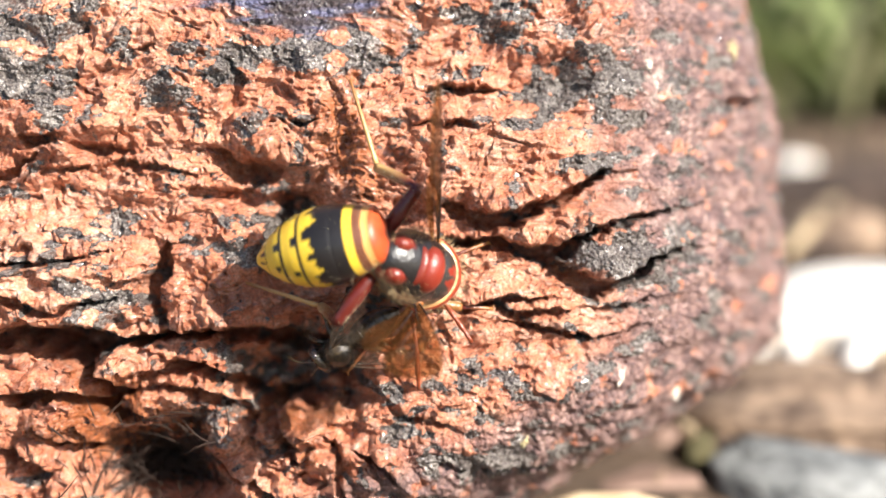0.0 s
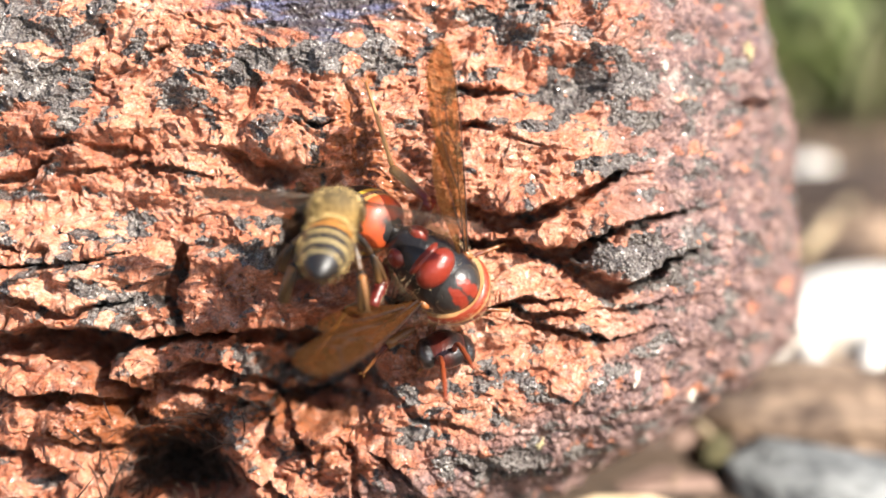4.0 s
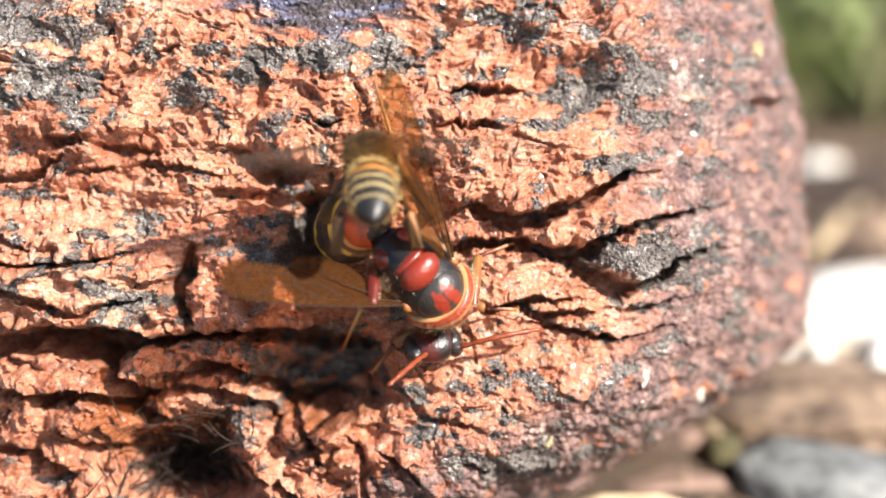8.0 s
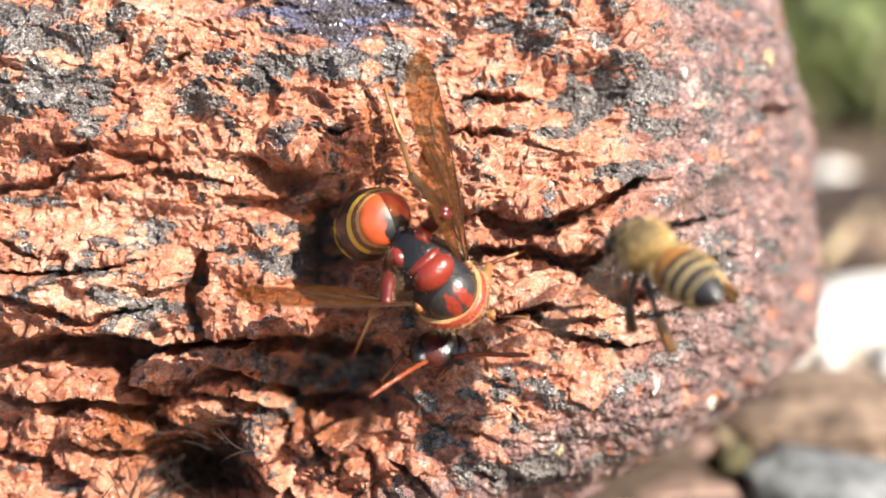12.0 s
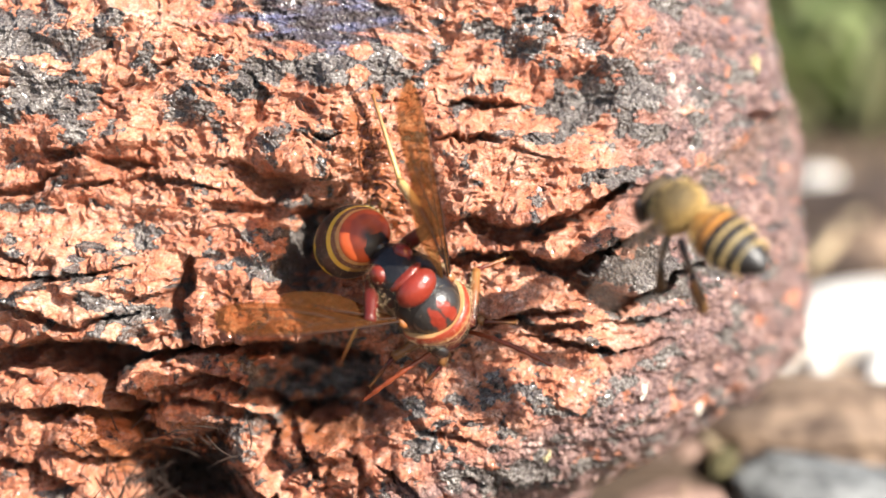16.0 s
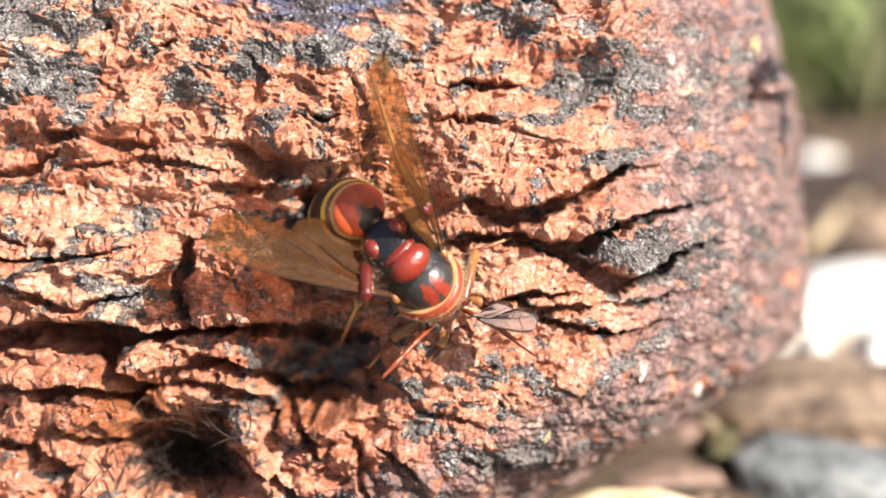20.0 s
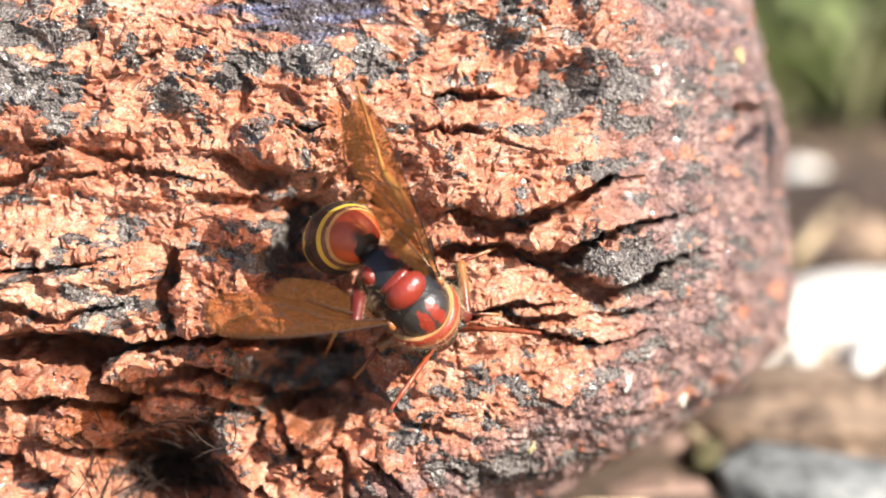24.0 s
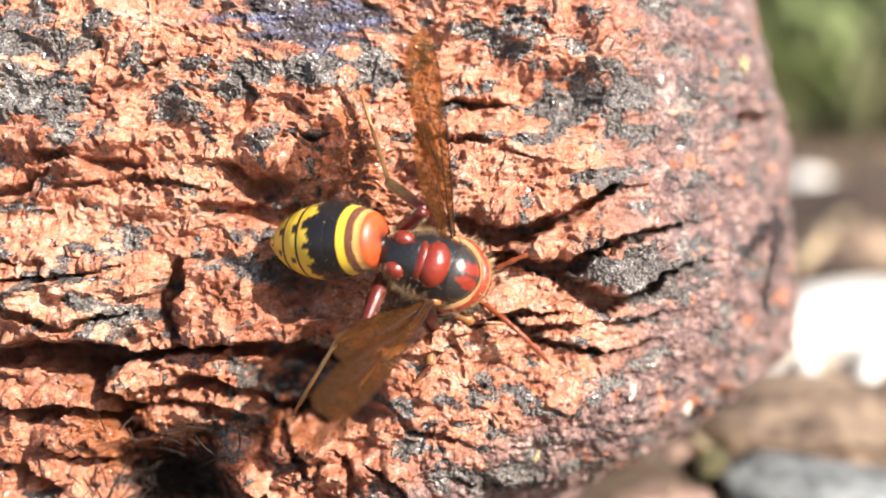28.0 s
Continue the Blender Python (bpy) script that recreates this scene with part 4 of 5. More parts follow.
def build_hornet():
    h = thing("hornet", "large red-brown hornet with yellow-black banded gaster clinging to the rock", "hornet")
    rows = []
    for k in range(25):
        x = -4.7 + 9.2 * k / 24
        q = (x + 0.1) / 4.75
        w = 2.85 * math.sqrt(max(0.02, 1 - q * q * 0.985)) * (0.93 if x < -2 else 1)
        rows.append((x, w * 0.98, w * 0.86, w * 0.95, 0, -0.25 - (0.55 if x < -2.5 else 0) * (-2.5 - x) / 2))
    part("thorax", loft(rows, 48, thorax_color), CHITIN, h, "black and dark red thorax")

    def scutum_color(co):
        u_mark = ((co.x - 1.95) / 1.25) ** 2 + ((abs(co.y) - 0.56 - 0.08 * (co.x - 1.9)) / 0.46) ** 2 < 1 + 0.10 * math.sin(co.x * 7 + co.y * 5)
        return RED if u_mark else (0.034, 0.029, 0.026)
    part("scutum", ellipsoid((1.25, 0, 0.70), (2.1, 2.2, 1.75), scutum_color, 5), CHITIN, h, "black back plate with twin red marks")
    part("scutellum", ellipsoid((-1.0, 0, 1.62), (1.22, 1.82, 1.18), lambda c: blend(RED, MAROON, abs(c.y) * 0.25)), CHITIN, h, "glossy dark red hump")
    part("postscutellum", ellipsoid((-2.08, 0, 1.02), (0.58, 1.62, 1.10), lambda c: blend(RED, MAROON, 0.3 + abs(c.y) * 0.2)), CHITIN, h, "narrow red hump")
    for s in (1, -1):
        part("propodeum_spot", ellipsoid((-3.3, s * 1.2, 0.15), (0.95, 0.74, 0.88), lambda c: blend(RED, MAROON, 0.4)), CHITIN, h)
        part("tegula", ellipsoid((0.45, s * 2.55, 0.80), (0.45, 0.30, 0.26), lambda c: (0.30, 0.11, 0.03)), CHITIN, h, "small orange-yellow scale at the wing root")
    # collar: a saddle round the front
    bm = bmesh.new()
    rings = []
    for i in range(41):
        a = math.pi * (i / 40 * 1.24 - 0.12)
        c, s = math.cos(a), math.sin(a)
        spread = []
        for k in range(17):
            out, fwd = (float(np.interp(k / 16, (0, 0.2, 0.4, 0.6, 0.8, 1.0), row)) for row in ((2.5, 2.85, 3.0, 2.95, 2.65, 2.1), (-0.1, 0.1, 0.45, 0.85, 1.25, 1.45)))
            spread.append(bm.verts.new((2.05 + fwd + 0.95 * max(0, s) - 0.75 * c * c, out * c * 1.02, -0.35 + out * s * 0.86 - 0.35 * fwd)))
        rings.append(spread)
    for a, b in zip(rings, rings[1:]):
        for k in range(16):
            bm.faces.new((a[k], b[k], b[k + 1], a[k + 1]))
    bmesh.ops.recalc_face_normals(bm, faces=bm.faces)
    bmesh.ops.solidify(bm, geom=bm.faces[:], thickness=0.15)

    def collar_color(co):
        a = math.atan2((co.z + 0.56) / 0.86, co.y / 1.02)
        fwd = co.x - 2.05 - 0.95 * max(0, math.sin(a)) + 0.75 * math.cos(a) ** 2
        return (0.50, 0.27, 0.11) if fwd < 0.05 or 0.66 < fwd < 0.85 or fwd > 1.3 else blend(RED, ORANGE, 0.2) if fwd < 0.7 else blend(RED, MAROON, 0.4)
    paint_verts(bm, collar_color)
    part("pronotum", bm, CHITIN, h, "dark red collar edged in tan")
    part("petiole", tube([(-4.3, 0.2, -1.0), (-5.0, 0.4, -1.3), (-5.6, 0.3, -1.4), (-6.2, 0.2, -1.4)], [0.9, 0.6, 0.5, 0.5], 12, lambda c: INK), CHITIN, h)
    rng = random.Random(9)
    spots = []
    for _ in range(2400):
        n = Vector((rng.gauss(0, 1), rng.gauss(0, 1), rng.gauss(0, 1))).normalized()
        if n.x < -0.6 or n.z > 0.55 and n.x < 0.6 and rng.random() < 0.93:
            continue
        spots.append(((n.x * 4.5, n.y * 2.7, -0.25 + n.z * 2.4), n))
    for _ in range(420):                               # thin fuzz on the flanks behind the wings
        x, a = rng.uniform(-4.4, -1.0), rng.choice((0, math.pi)) + rng.gauss(0, 0.35)
        w = 2.8 * math.sqrt(max(0.02, 1 - (x / 4.75) ** 2))
        spots.append(((x, w * math.cos(a), -0.3 + w * 0.9 * math.sin(a)), (-0.3, math.cos(a), 0.3 + math.sin(a))))
    for _ in range(260):                               # a fringe along the collar
        a = math.pi * rng.uniform(-0.1, 1.1)
        c, q = math.cos(a), math.sin(a)
        out = rng.choice((2.7, 3.0))
        spots.append(((2.2 + rng.uniform(0, 0.9) + 0.95 * max(0, q) - 0.75 * c * c, out * c * 1.02, -0.45 + out * q * 0.86), (0.5, c, q)))
    part("thorax_hair", hairs(spots, 0.75, 0.012, rng), HAIR_GOLD, h, "short golden fuzz")
    # head, seen from behind and above
    head = part("head", ellipsoid((0.7, 0, 0), (1.2, 1.95, 1.7), lambda c: blend(MAROON, INK, 0.5 + 0.5 * math.sin(c.y * 2.2)) if c.x < 0.9 else (RED if c.z > 0.9 else (0.60, 0.30, 0.05))), CHITIN, h, "reddish head with yellow face")
    for s in (1, -1):
        eye = part("eye", ellipsoid((0, 0, 0), (0.95, 0.8, 1.4), None, 3), EYE, head, "glossy black compound eye")
        eye.matrix_local = Matrix.Translation((0.8 * MM, s * 1.6 * MM, 0.2 * MM))
        part("mandible", tube([(1.6, s * 1.1, -1.3), (2.3, s * 0.9, -2.0), (2.4, s * 0.2, -2.5)], [0.45, 0.38, 0.12], 8, lambda c: (0.35, 0.12, 0.03)), CHITIN, head)
    gaster = build_gaster(h)
    wings = {1: build_wing(h, True, HORNET_FILM, VEIN, 16.3, 4.0, 10.2, 2.8, spread=2), -1: build_wing(h, False, HORNET_FILM, VEIN, 14.8, 4.2, 9.6, 3.3)}
    feelers = {1: build_antenna(h, 8.2, (0.26, 0.055, 0.018), (0.22, 0.045, 0.016), 0.24), -1: build_antenna(h, 8.2, (0.26, 0.055, 0.018), (0.22, 0.045, 0.016), 0.24)}
    legs = {}
    DARK, TAWNY, PALE = (0.11, 0.014, 0.009), (0.30, 0.13, 0.04), (0.60, 0.39, 0.15)
    for s in (1, -1):
        for pair, sizes in (("front", (4.2, 3.8, 2.6)), ("middle", (4.8, 4.8, 3.2)), ("hind", (4.5, 5.8, 7.4))):
            legs[(s, pair)] = (build_limb("femur", h, sizes[0], 0.52, 0.50, DARK, DARK, bulge=1.25), build_limb("tibia", h, sizes[1], 0.30, 0.40, DARK, PALE if pair == "hind" else TAWNY, bulge=1.25),
                               build_limb("tarsus", h, sizes[2], 0.20, 0.14, PALE if pair == "hind" else DARK, TAWNY, True), sizes)
    return h, gaster, head, wings, feelers, legs


hornet, gaster, hornet_head, hornet_wings, hornet_feelers, hornet_legs = build_hornet()

# ---- the honey bees ----
GOLD, HONEY, SOOT = (0.22, 0.135, 0.035), (0.48, 0.20, 0.036), (0.016, 0.013, 0.012)


def bee_belly(x):
    if x > 2.6:
        return 1.88 * max(0.0, 1 - ((x - 2.6) / 4.55) ** 2) ** 0.72
    return 1.88 * (0.45 + 0.55 * math.sin(math.pi / 2 * x / 2.6))


def bee_band(co):
    x = -co.x
    for a, b, c in ((0, 1.5, HONEY), (1.5, 1.85, SOOT), (1.85, 2.35, HONEY), (2.35, 3.05, SOOT), (3.05, 3.38, (0.40, 0.29, 0.12)), (3.38, 4.15, SOOT),
                    (4.15, 4.42, (0.36, 0.28, 0.13)), (4.42, 5.2, SOOT), (5.2, 5.42, (0.34, 0.27, 0.13)), (5.42, 9, SOOT)):
        if a <= x < b:
            return c if co.z > -1.0 else blend(c, HONEY, 0.6)
    return SOOT


def build_bee():
    b = thing("honey_bee", "golden honey bee with dark-banded abdomen hovering over the rock", "bee", "honey bees")
    abdomen = None
    cuts = [0, 1.85, 3.05, 4.15, 5.2, 7.08]
    for i, (a, c) in enumerate(zip(cuts, cuts[1:])):
        rows = [(-(a + (c - a) * k / 12), bee_belly(a + (c - a) * k / 12) * (0.985 if i and not k else 1.0), bee_belly(a + (c - a) * k / 12) * 0.88, bee_belly(a + (c - a) * k / 12) * 0.9, 0, 0) for k in range(13)]
        ob = part("abdomen" if i == 0 else "abdomen_ring", loft(rows, 40, bee_band), CHITIN_DULL, b if i == 0 else abdomen, "amber first ring" if i == 0 else "glossy black ring" if i == 4 else "black ring with tan band")
        if i == 0:
            abdomen = ob
            ob.matrix_local = Matrix.Translation((0.4 * MM, 0, 0.1 * MM)) @ pose(0, 0, 0, 0, -8, 0)
    part("thorax", blob((2.35, 0, 0.45), (1.9, 1.95, 1.8), lambda c: blend(GOLD, (0.085, 0.058, 0.022), max(0, c.z - 0.9) * 0.8), 4), FUZZ, b, "golden furry thorax")
    rng = random.Random(13)
    spots = []
    for _ in range(1600):
        n = Vector((rng.gauss(0, 1), rng.gauss(0, 1), rng.gauss(0, 1))).normalized()
        if n.z > 0.6 and math.hypot(n.x, n.y) < 0.75 and rng.random() < 0.6:
            continue
        spots.append(((2.35 + n.x * 1.86, n.y * 1.92, 0.45 + n.z * 1.76), n))
    for _ in range(500):
        x, a = rng.uniform(0.2, 1.9), rng.uniform(0, 6.28)
        w = bee_belly(x)
        spots.append(((0.4 - x, w * math.cos(a), 0.1 + w * 0.88 * math.sin(a)), (-0.3, math.cos(a), math.sin(a))))
    for band in (3.2, 4.3, 5.3):
        for _ in range(140):
            a, x = rng.uniform(0, 6.28), band + rng.uniform(-0.15, 0.25)
            w = bee_belly(x)
            spots.append(((0.4 - x, w * math.cos(a), 0.1 - 0.14 * x + w * 0.88 * math.sin(a)), (-0.8, math.cos(a), math.sin(a))))
    part("fur", hairs(spots, 0.62, 0.02, rng), HAIR_BEE, b, "golden fur")
    head = part("head", blob((0, 0, 0), (0.95, 1.85, 1.6), lambda c: (0.07, 0.045, 0.02), 3), FUZZ, b, "dark furry head")
    head.matrix_local = Matrix.Translation((5.0 * MM, 0, -0.15 * MM))
    for s in (1, -1):
        eye = part("eye", blob((0, 0, 0), (0.62, 0.50, 1.2), None, 3), EYE, head, "dark oval compound eye")
        eye.matrix_local = Matrix.Translation((0.1 * MM, s * 1.5 * MM, 0.1 * MM)) @ pose(0, 0, 0, s * 12, 0, 0)
        feeler = build_antenna(head, 3.6, SOOT, SOOT, 0.13)
        feeler.matrix_local = Matrix.Translation((0.8 * MM, s * 0.4 * MM, 0.2 * MM)) @ pose(0, 0, 0, 0, 25, s * 28)
        for pair, x, ln, drop, back in (("front", 3.6, 3.4, 50, 20), ("middle", 2.4, 4.4, 62, 100), ("hind", 1.2, 5.6, 58, 150)):
            wide = 0.30 if pair == "hind" else 0.22
            leg = build_limb("leg", b, ln * 0.5, 0.26, 0.24, SOOT, (0.10, 0.05, 0.02), bulge=1.2)
            leg.matrix_local = Matrix.Translation((x * MM, s * 1.3 * MM, -1.0 * MM)) @ pose(0, 0, 0, 0, drop * 0.7, s * back)
            shin = build_limb("shin", leg, ln * 0.55, wide, wide * 1.5, SOOT, (0.12, 0.06, 0.02), bulge=1.3)
            shin.matrix_local = Matrix.Translation((ln * 0.5 * MM, 0, 0)) @ pose(0, 0, 0, 0, 30, 0)
            foot = build_limb("foot", leg, ln * 0.5, wide * 1.1, 0.12, (0.30, 0.12, 0.03) if pair == "hind" else (0.10, 0.05, 0.02), (0.10, 0.05, 0.02), True)
            foot.matrix_local = shin.matrix_local @ Matrix.Translation((ln * 0.55 * MM, 0, 0)) @ pose(0, 0, 0, 0, 18, 0)
    wings = {1: build_wing(b, True, BEE_FILM, BEE_VEIN, 9.3, 3.0, 6.2, 2.1), -1: build_wing(b, False, BEE_FILM, BEE_VEIN, 9.3, 3.0, 6.2, 2.1)}
    b.scale = (0.90, 1.04, 1.0)
    return b, wings


bee, bee_wings = build_bee()
passing_bee, passing_wings = build_bee()
tagged(passing_bee, "golden honey bee with dark-banded abdomen flying past")

dead_bee, dead_wings = build_bee()
tagged(dead_bee, "dead wet honey bee held beneath the hornet")
dead_bee.scale = (0.66, 0.66, 0.66)
for o in dead_bee.children_recursive:
    if o.data.materials[0] in (CHITIN, CHITIN_DULL, FUZZ, HAIR_BEE):
        o.data.materials[0] = WET_DARK
for s, blade in dead_wings.items():
    blade.matrix_local = Matrix.Translation((2.9 * MM, s * 1.5 * MM, 1.3 * MM)) @ pose(0, 0, 0, s * 8, 0, s * 140)


def build_torn_wing():
    w = thing("torn_wing", "torn clear bee wing in the jaws of the hornet", "wing")
    blade = build_wing(w, True, TORN_FILM, BEE_VEIN, 4.6, 2.4, 3.2, 1.8, "membrane")
    tagged(blade, "crumpled clear membrane")
    return w


torn_wing = build_torn_wing()

# ---- what moves ----
EYE_AT = Vector((0, 0, FAR))


def axes(forward, back):
    """A turn whose x runs forward and whose z comes nearest to back."""
    f = Vector(forward).normalized()
    y = Vector(back).cross(f).normalized()
    z = f.cross(y)
    return Matrix((f, y, z)).transposed().to_4x4()


def at(place, turn):
    """A pose over the rock's face from mm."""
    return Matrix.Translation(Vector(place) * MM) @ turn


def reach(base, u, v, length):
    """The place on the sight line over (u, v) that is length mm from base, on the open side."""
    w = (face_at(u, v) - EYE_AT).normalized()
    q = EYE_AT - base
    b = q.dot(w)
    disc = b * b - (q.dot(q) - length * length)
    return EYE_AT + w * (-b - math.sqrt(max(0.0, disc)))


def along(rows, t):
    """Values between the rows at t seconds."""
    ks = [r[0] for r in rows]
    return [float(np.interp(t, ks, [r[i] for r in rows])) for i in range(1, len(rows[0]))]


def elbow(hip, ankle, a, b, hint):
    """The joint of a two-piece limb."""
    d = ankle - hip
    ln = min(d.length, (a + b) * 0.995)
    d.normalize()
    k = (a * a - b * b + ln * ln) / (2 * ln)
    up = math.sqrt(max(0.0, a * a - k * k))
    side = (Vector(hint) - d * Vector(hint).dot(d)).normalized()
    return hip + d * k + side * up


def hornet_rows():
    body_rows = [
        (0, 804, 484, 26), (1, 806, 464, 24), (1.5, 791, 468, 30), (2, 765, 475, 38), (2.5, 762, 468, 40), (3, 771, 468, 42),
        (3.5, 779, 475, 42), (5.5, 752, 471, 45), (6, 745, 474, 46), (6.5, 738, 474, 46), (7, 747, 473, 46), (7.5, 745, 471, 46),
        (8, 733, 482, 46), (8.5, 742, 482, 46), (9, 752, 473, 46), (9.5, 745, 473, 47), (10, 746, 475, 47), (11, 734, 482, 48),
        (11.5, 737, 475, 49), (12, 740, 470, 50), (12.5, 734, 478, 49), (14.5, 734, 479, 48), (15, 726, 468, 48), (15.5, 725, 474, 47),
        (16, 730, 487, 47), (16.5, 737, 479, 48), (17, 731, 476, 48), (17.5, 714, 489, 48), (18, 720, 489, 48), (18.5, 735, 488, 48),
        (19, 740, 488, 48), (19.5, 721, 494, 48), (20, 720, 476, 48), (20.5, 740, 483, 47), (21, 758, 479, 46), (21.5, 741, 483, 47),
        (23.5, 740, 504, 48), (24, 739, 506, 48), (24.5, 725, 507, 48), (25, 720, 511, 48), (25.5, 740, 513, 47), (26, 747, 515, 46),
        (26.5, 752, 519, 46), (27, 746, 512, 46), (27.5, 749, 483, 38), (28, 784, 446, 20),
    ]
    left_wing_rows = [
        (0, 814, 130), (1, 771, 104), (1.5, 746, 111), (2, 733, 110), (2.5, 791, 82), (3, 776, 67),
        (3.5, 816, 72), (5.5, 695, 112), (6, 695, 97), (7, 702, 98), (8, 696, 118), (9, 697, 106),
        (10, 754, 91), (11, 710, 103), (12, 727, 49), (15, 728, 54), (16, 729, 114), (17, 710, 107),
        (18, 683, 118), (19, 727, 136), (20, 686, 102), (21, 714, 116), (24, 671, 159), (25, 700, 168),
        (26, 762, 150), (27, 786, 122), (27.5, 781, 70), (28, 779, 28),
    ]
    right_wing_rows = [
        (0, 824, 670), (1, 771, 659), (1.5, 634, 661), (2, 563, 680), (2.5, 559, 685), (3, 571, 692),
        (3.5, 610, 692), (5.5, 465, 618), (6, 445, 622), (7, 417, 548), (8, 391, 533), (9, 442, 521),
        (10, 429, 546), (11, 395, 543), (12, 412, 529), (14.5, 378, 598), (15, 443, 529), (16, 394, 579),
        (17, 420, 582), (18, 382, 592), (18.5, 425, 590), (19, 432, 566), (20, 356, 462), (21, 449, 506),
        (23.5, 440, 600), (24, 401, 594), (25, 397, 576), (26, 462, 660), (27, 456, 682), (27.5, 525, 704),
        (28, 634, 728),
    ]
    left_antenna_rows = [
        (0, 864, 605), (1, 841, 674), (2, 813, 730), (3, 826, 662), (6, 875, 602), (7, 972, 624),
        (9, 912, 551), (10, 829, 646), (11, 870, 608), (12, 902, 619), (15, 993, 587), (16, 964, 624),
        (17, 955, 620), (18, 963, 594), (19, 960, 603), (20, 936, 637), (21, 989, 581), (24, 971, 584),
        (25, 950, 594), (26, 977, 545), (27, 986, 532), (28, 1019, 404),
    ]
    right_antenna_rows = [
        (0, 774, 685), (1, 806, 679), (2, 788, 720), (6, 805, 692), (7, 727, 618), (8, 681, 683),
        (9, 707, 666), (11, 630, 713), (12, 632, 689), (15, 678, 619), (16, 629, 694), (17, 670, 757),
        (18, 703, 688), (19, 632, 718), (20, 676, 677), (21, 729, 686), (24, 716, 714), (25, 667, 716),
        (26, 707, 720), (27, 731, 772), (28, 1004, 638),
    ]
    # the gaster: seconds, its way from the waist (across, up, out)
    gaster_rows = [(0, -0.94, -0.20, -0.28), (1, -0.94, -0.18, -0.31), (1.5, -0.76, -0.04, -0.65), (2, -0.54, 0.0, -0.84), (3.5, -0.52, 0.0, -0.85), (5.5, -0.36, -0.08, -0.93),
                   (10, -0.30, -0.10, -0.95), (18, -0.30, -0.10, -0.95), (25, -0.32, -0.02, -0.95), (26, -0.42, 0.0, -0.91), (27.3, -0.52, 0.0, -0.85), (28, -0.84, -0.02, -0.53)]
    # where it joins the waist in the body's space, mm
    waist_rows = [(0, -5.0, 1.6), (1, -5.0, 1.5), (2, -5.6, 0.5), (3.5, -5.7, 0.4), (5.5, -6.1, 0.2), (26, -6.15, 0.3), (27.3, -5.6, 0.4), (28, -4.8, 0.75)]
    # how steeply the body points into the rock
    dip_rows = [(0, 0.86), (1, 0.82), (1.5, 0.60), (2, 0.42), (3, 0.26), (4, 0.24), (26.5, 0.24), (27.3, 0.34), (28, 0.42)]
    # the head: seconds, how far it is turned out to its right
    head_rows = [(0, 0.1), (1.5, 0.3), (2, 0.8), (3, 1.0), (7, 1.0), (8, 0.75), (10, 1.0), (12, 0.85), (13.5, 0.2), (15, 0.0), (28, 0.0)]
    hip = {"front": (2.6, 1.5, -2.0), "middle": (0.4, 1.8, -2.2), "hind": (-3.2, 1.6, -1.8)}
    planted = {(1, "hind"): ((702, 302, 4.5), (652, 143, 3.2), (0.5, -0.4, 0.8)), (-1, "hind"): (None, None, (0.1, -0.4, 1)),
               (1, "middle"): ((836, 458, 1.0), (872, 444, 0.5), (0.1, -0.4, 0.1)), (-1, "middle"): ((690, 612, 1.0), (655, 655, 0.2), (0.5, 0.5, 0.15)),
               (1, "front"): ((850, 548, 1.0), (885, 550, 0.6), (-0.4, 0.2, 0.1)), (-1, "front"): ((775, 625, 0.8), (750, 655, 0.4), (0.1, 0.6, 0.1))}
    # how far each wing stands on edge: seconds, 0 flat to 1 upright
    left_tilt = [(0, 0.6), (1, 0.55), (2, 0.3), (3, 0.5), (6, 0.25), (10, 0.4), (12, 0.35), (15, 0.5), (18, 0.3), (21, 0.3), (24, 0.1), (25, 0.1), (26, 0.3), (27, 0.4), (28, 0.3)]
    right_tilt = [(0, 0.1), (2, 0.25), (3, 0.5), (5.5, 0.7), (6, 0.7), (7, 0.4), (9, 0.35), (10, 0.75), (12, 0.75), (15, 0.8), (16, 0.5), (17, 0.2), (18, 0.05), (19, 0.25), (20, 0.1), (24, 0.25), (26, 0.2), (27, 0.0), (28, 0.7)]
    # the right hind foot steps about: seconds, ankle, toe
    stepping = [(0, 604, 548, 500, 515, 1.5), (1, 586, 554, 466, 634, 1.5), (2, 598, 548, 470, 640, 1.0), (3.5, 620, 550, 540, 650, -2.0), (6, 632, 545, 585, 650, -6.0), (25.2, 632, 545, 585, 650, -6.0), (25.6, 615, 535, 500, 570, 0.0),
                (26, 647, 530, 457, 505, 1.5), (26.6, 610, 540, 500, 600, 1.5), (27.5, 600, 560, 500, 650, 1.5), (28, 614, 575, 540, 700, 1.5)]
    body, tail, head, legs = [], [], [], {}
    wing = {1: [], -1: []}
    feeler = {1: [], -1: []}
    times = sorted({r[0] for rows in (body_rows, left_wing_rows, right_wing_rows, stepping) for r in rows})
    for t in times:
        u, v, bearing = along(body_rows, t)
        a = radians(bearing)
        dip, = along(dip_rows, t)
        flat = math.sqrt(1 - dip * dip)
        f = Vector((math.cos(a) * flat, -math.sin(a) * flat, -dip))
        turn = axes(f, (0.05, 0.10, 1))
        hump = face_at(u, v, 8.6)
        place = hump - turn.to_3x3() @ Vector((-1.25, 0, 2.3))
        m = at(place, turn)
        body.append((t, FACE @ m))
        inv = m.inverted()
        waist = m @ (Vector((*along(waist_rows, t), -0.4)) * MM)
        way = Vector(along(gaster_rows, t)).normalized()
        curl = min(1, max(0, (-way.z - 0.5) / 0.4))
        tail.append((t, inv @ (Matrix.Translation(waist) @ axes(-way, (-0.55 * curl, 0.3 + 0.4 * curl, 1 - 0.5 * curl)))))
        k, = along(head_rows, t)
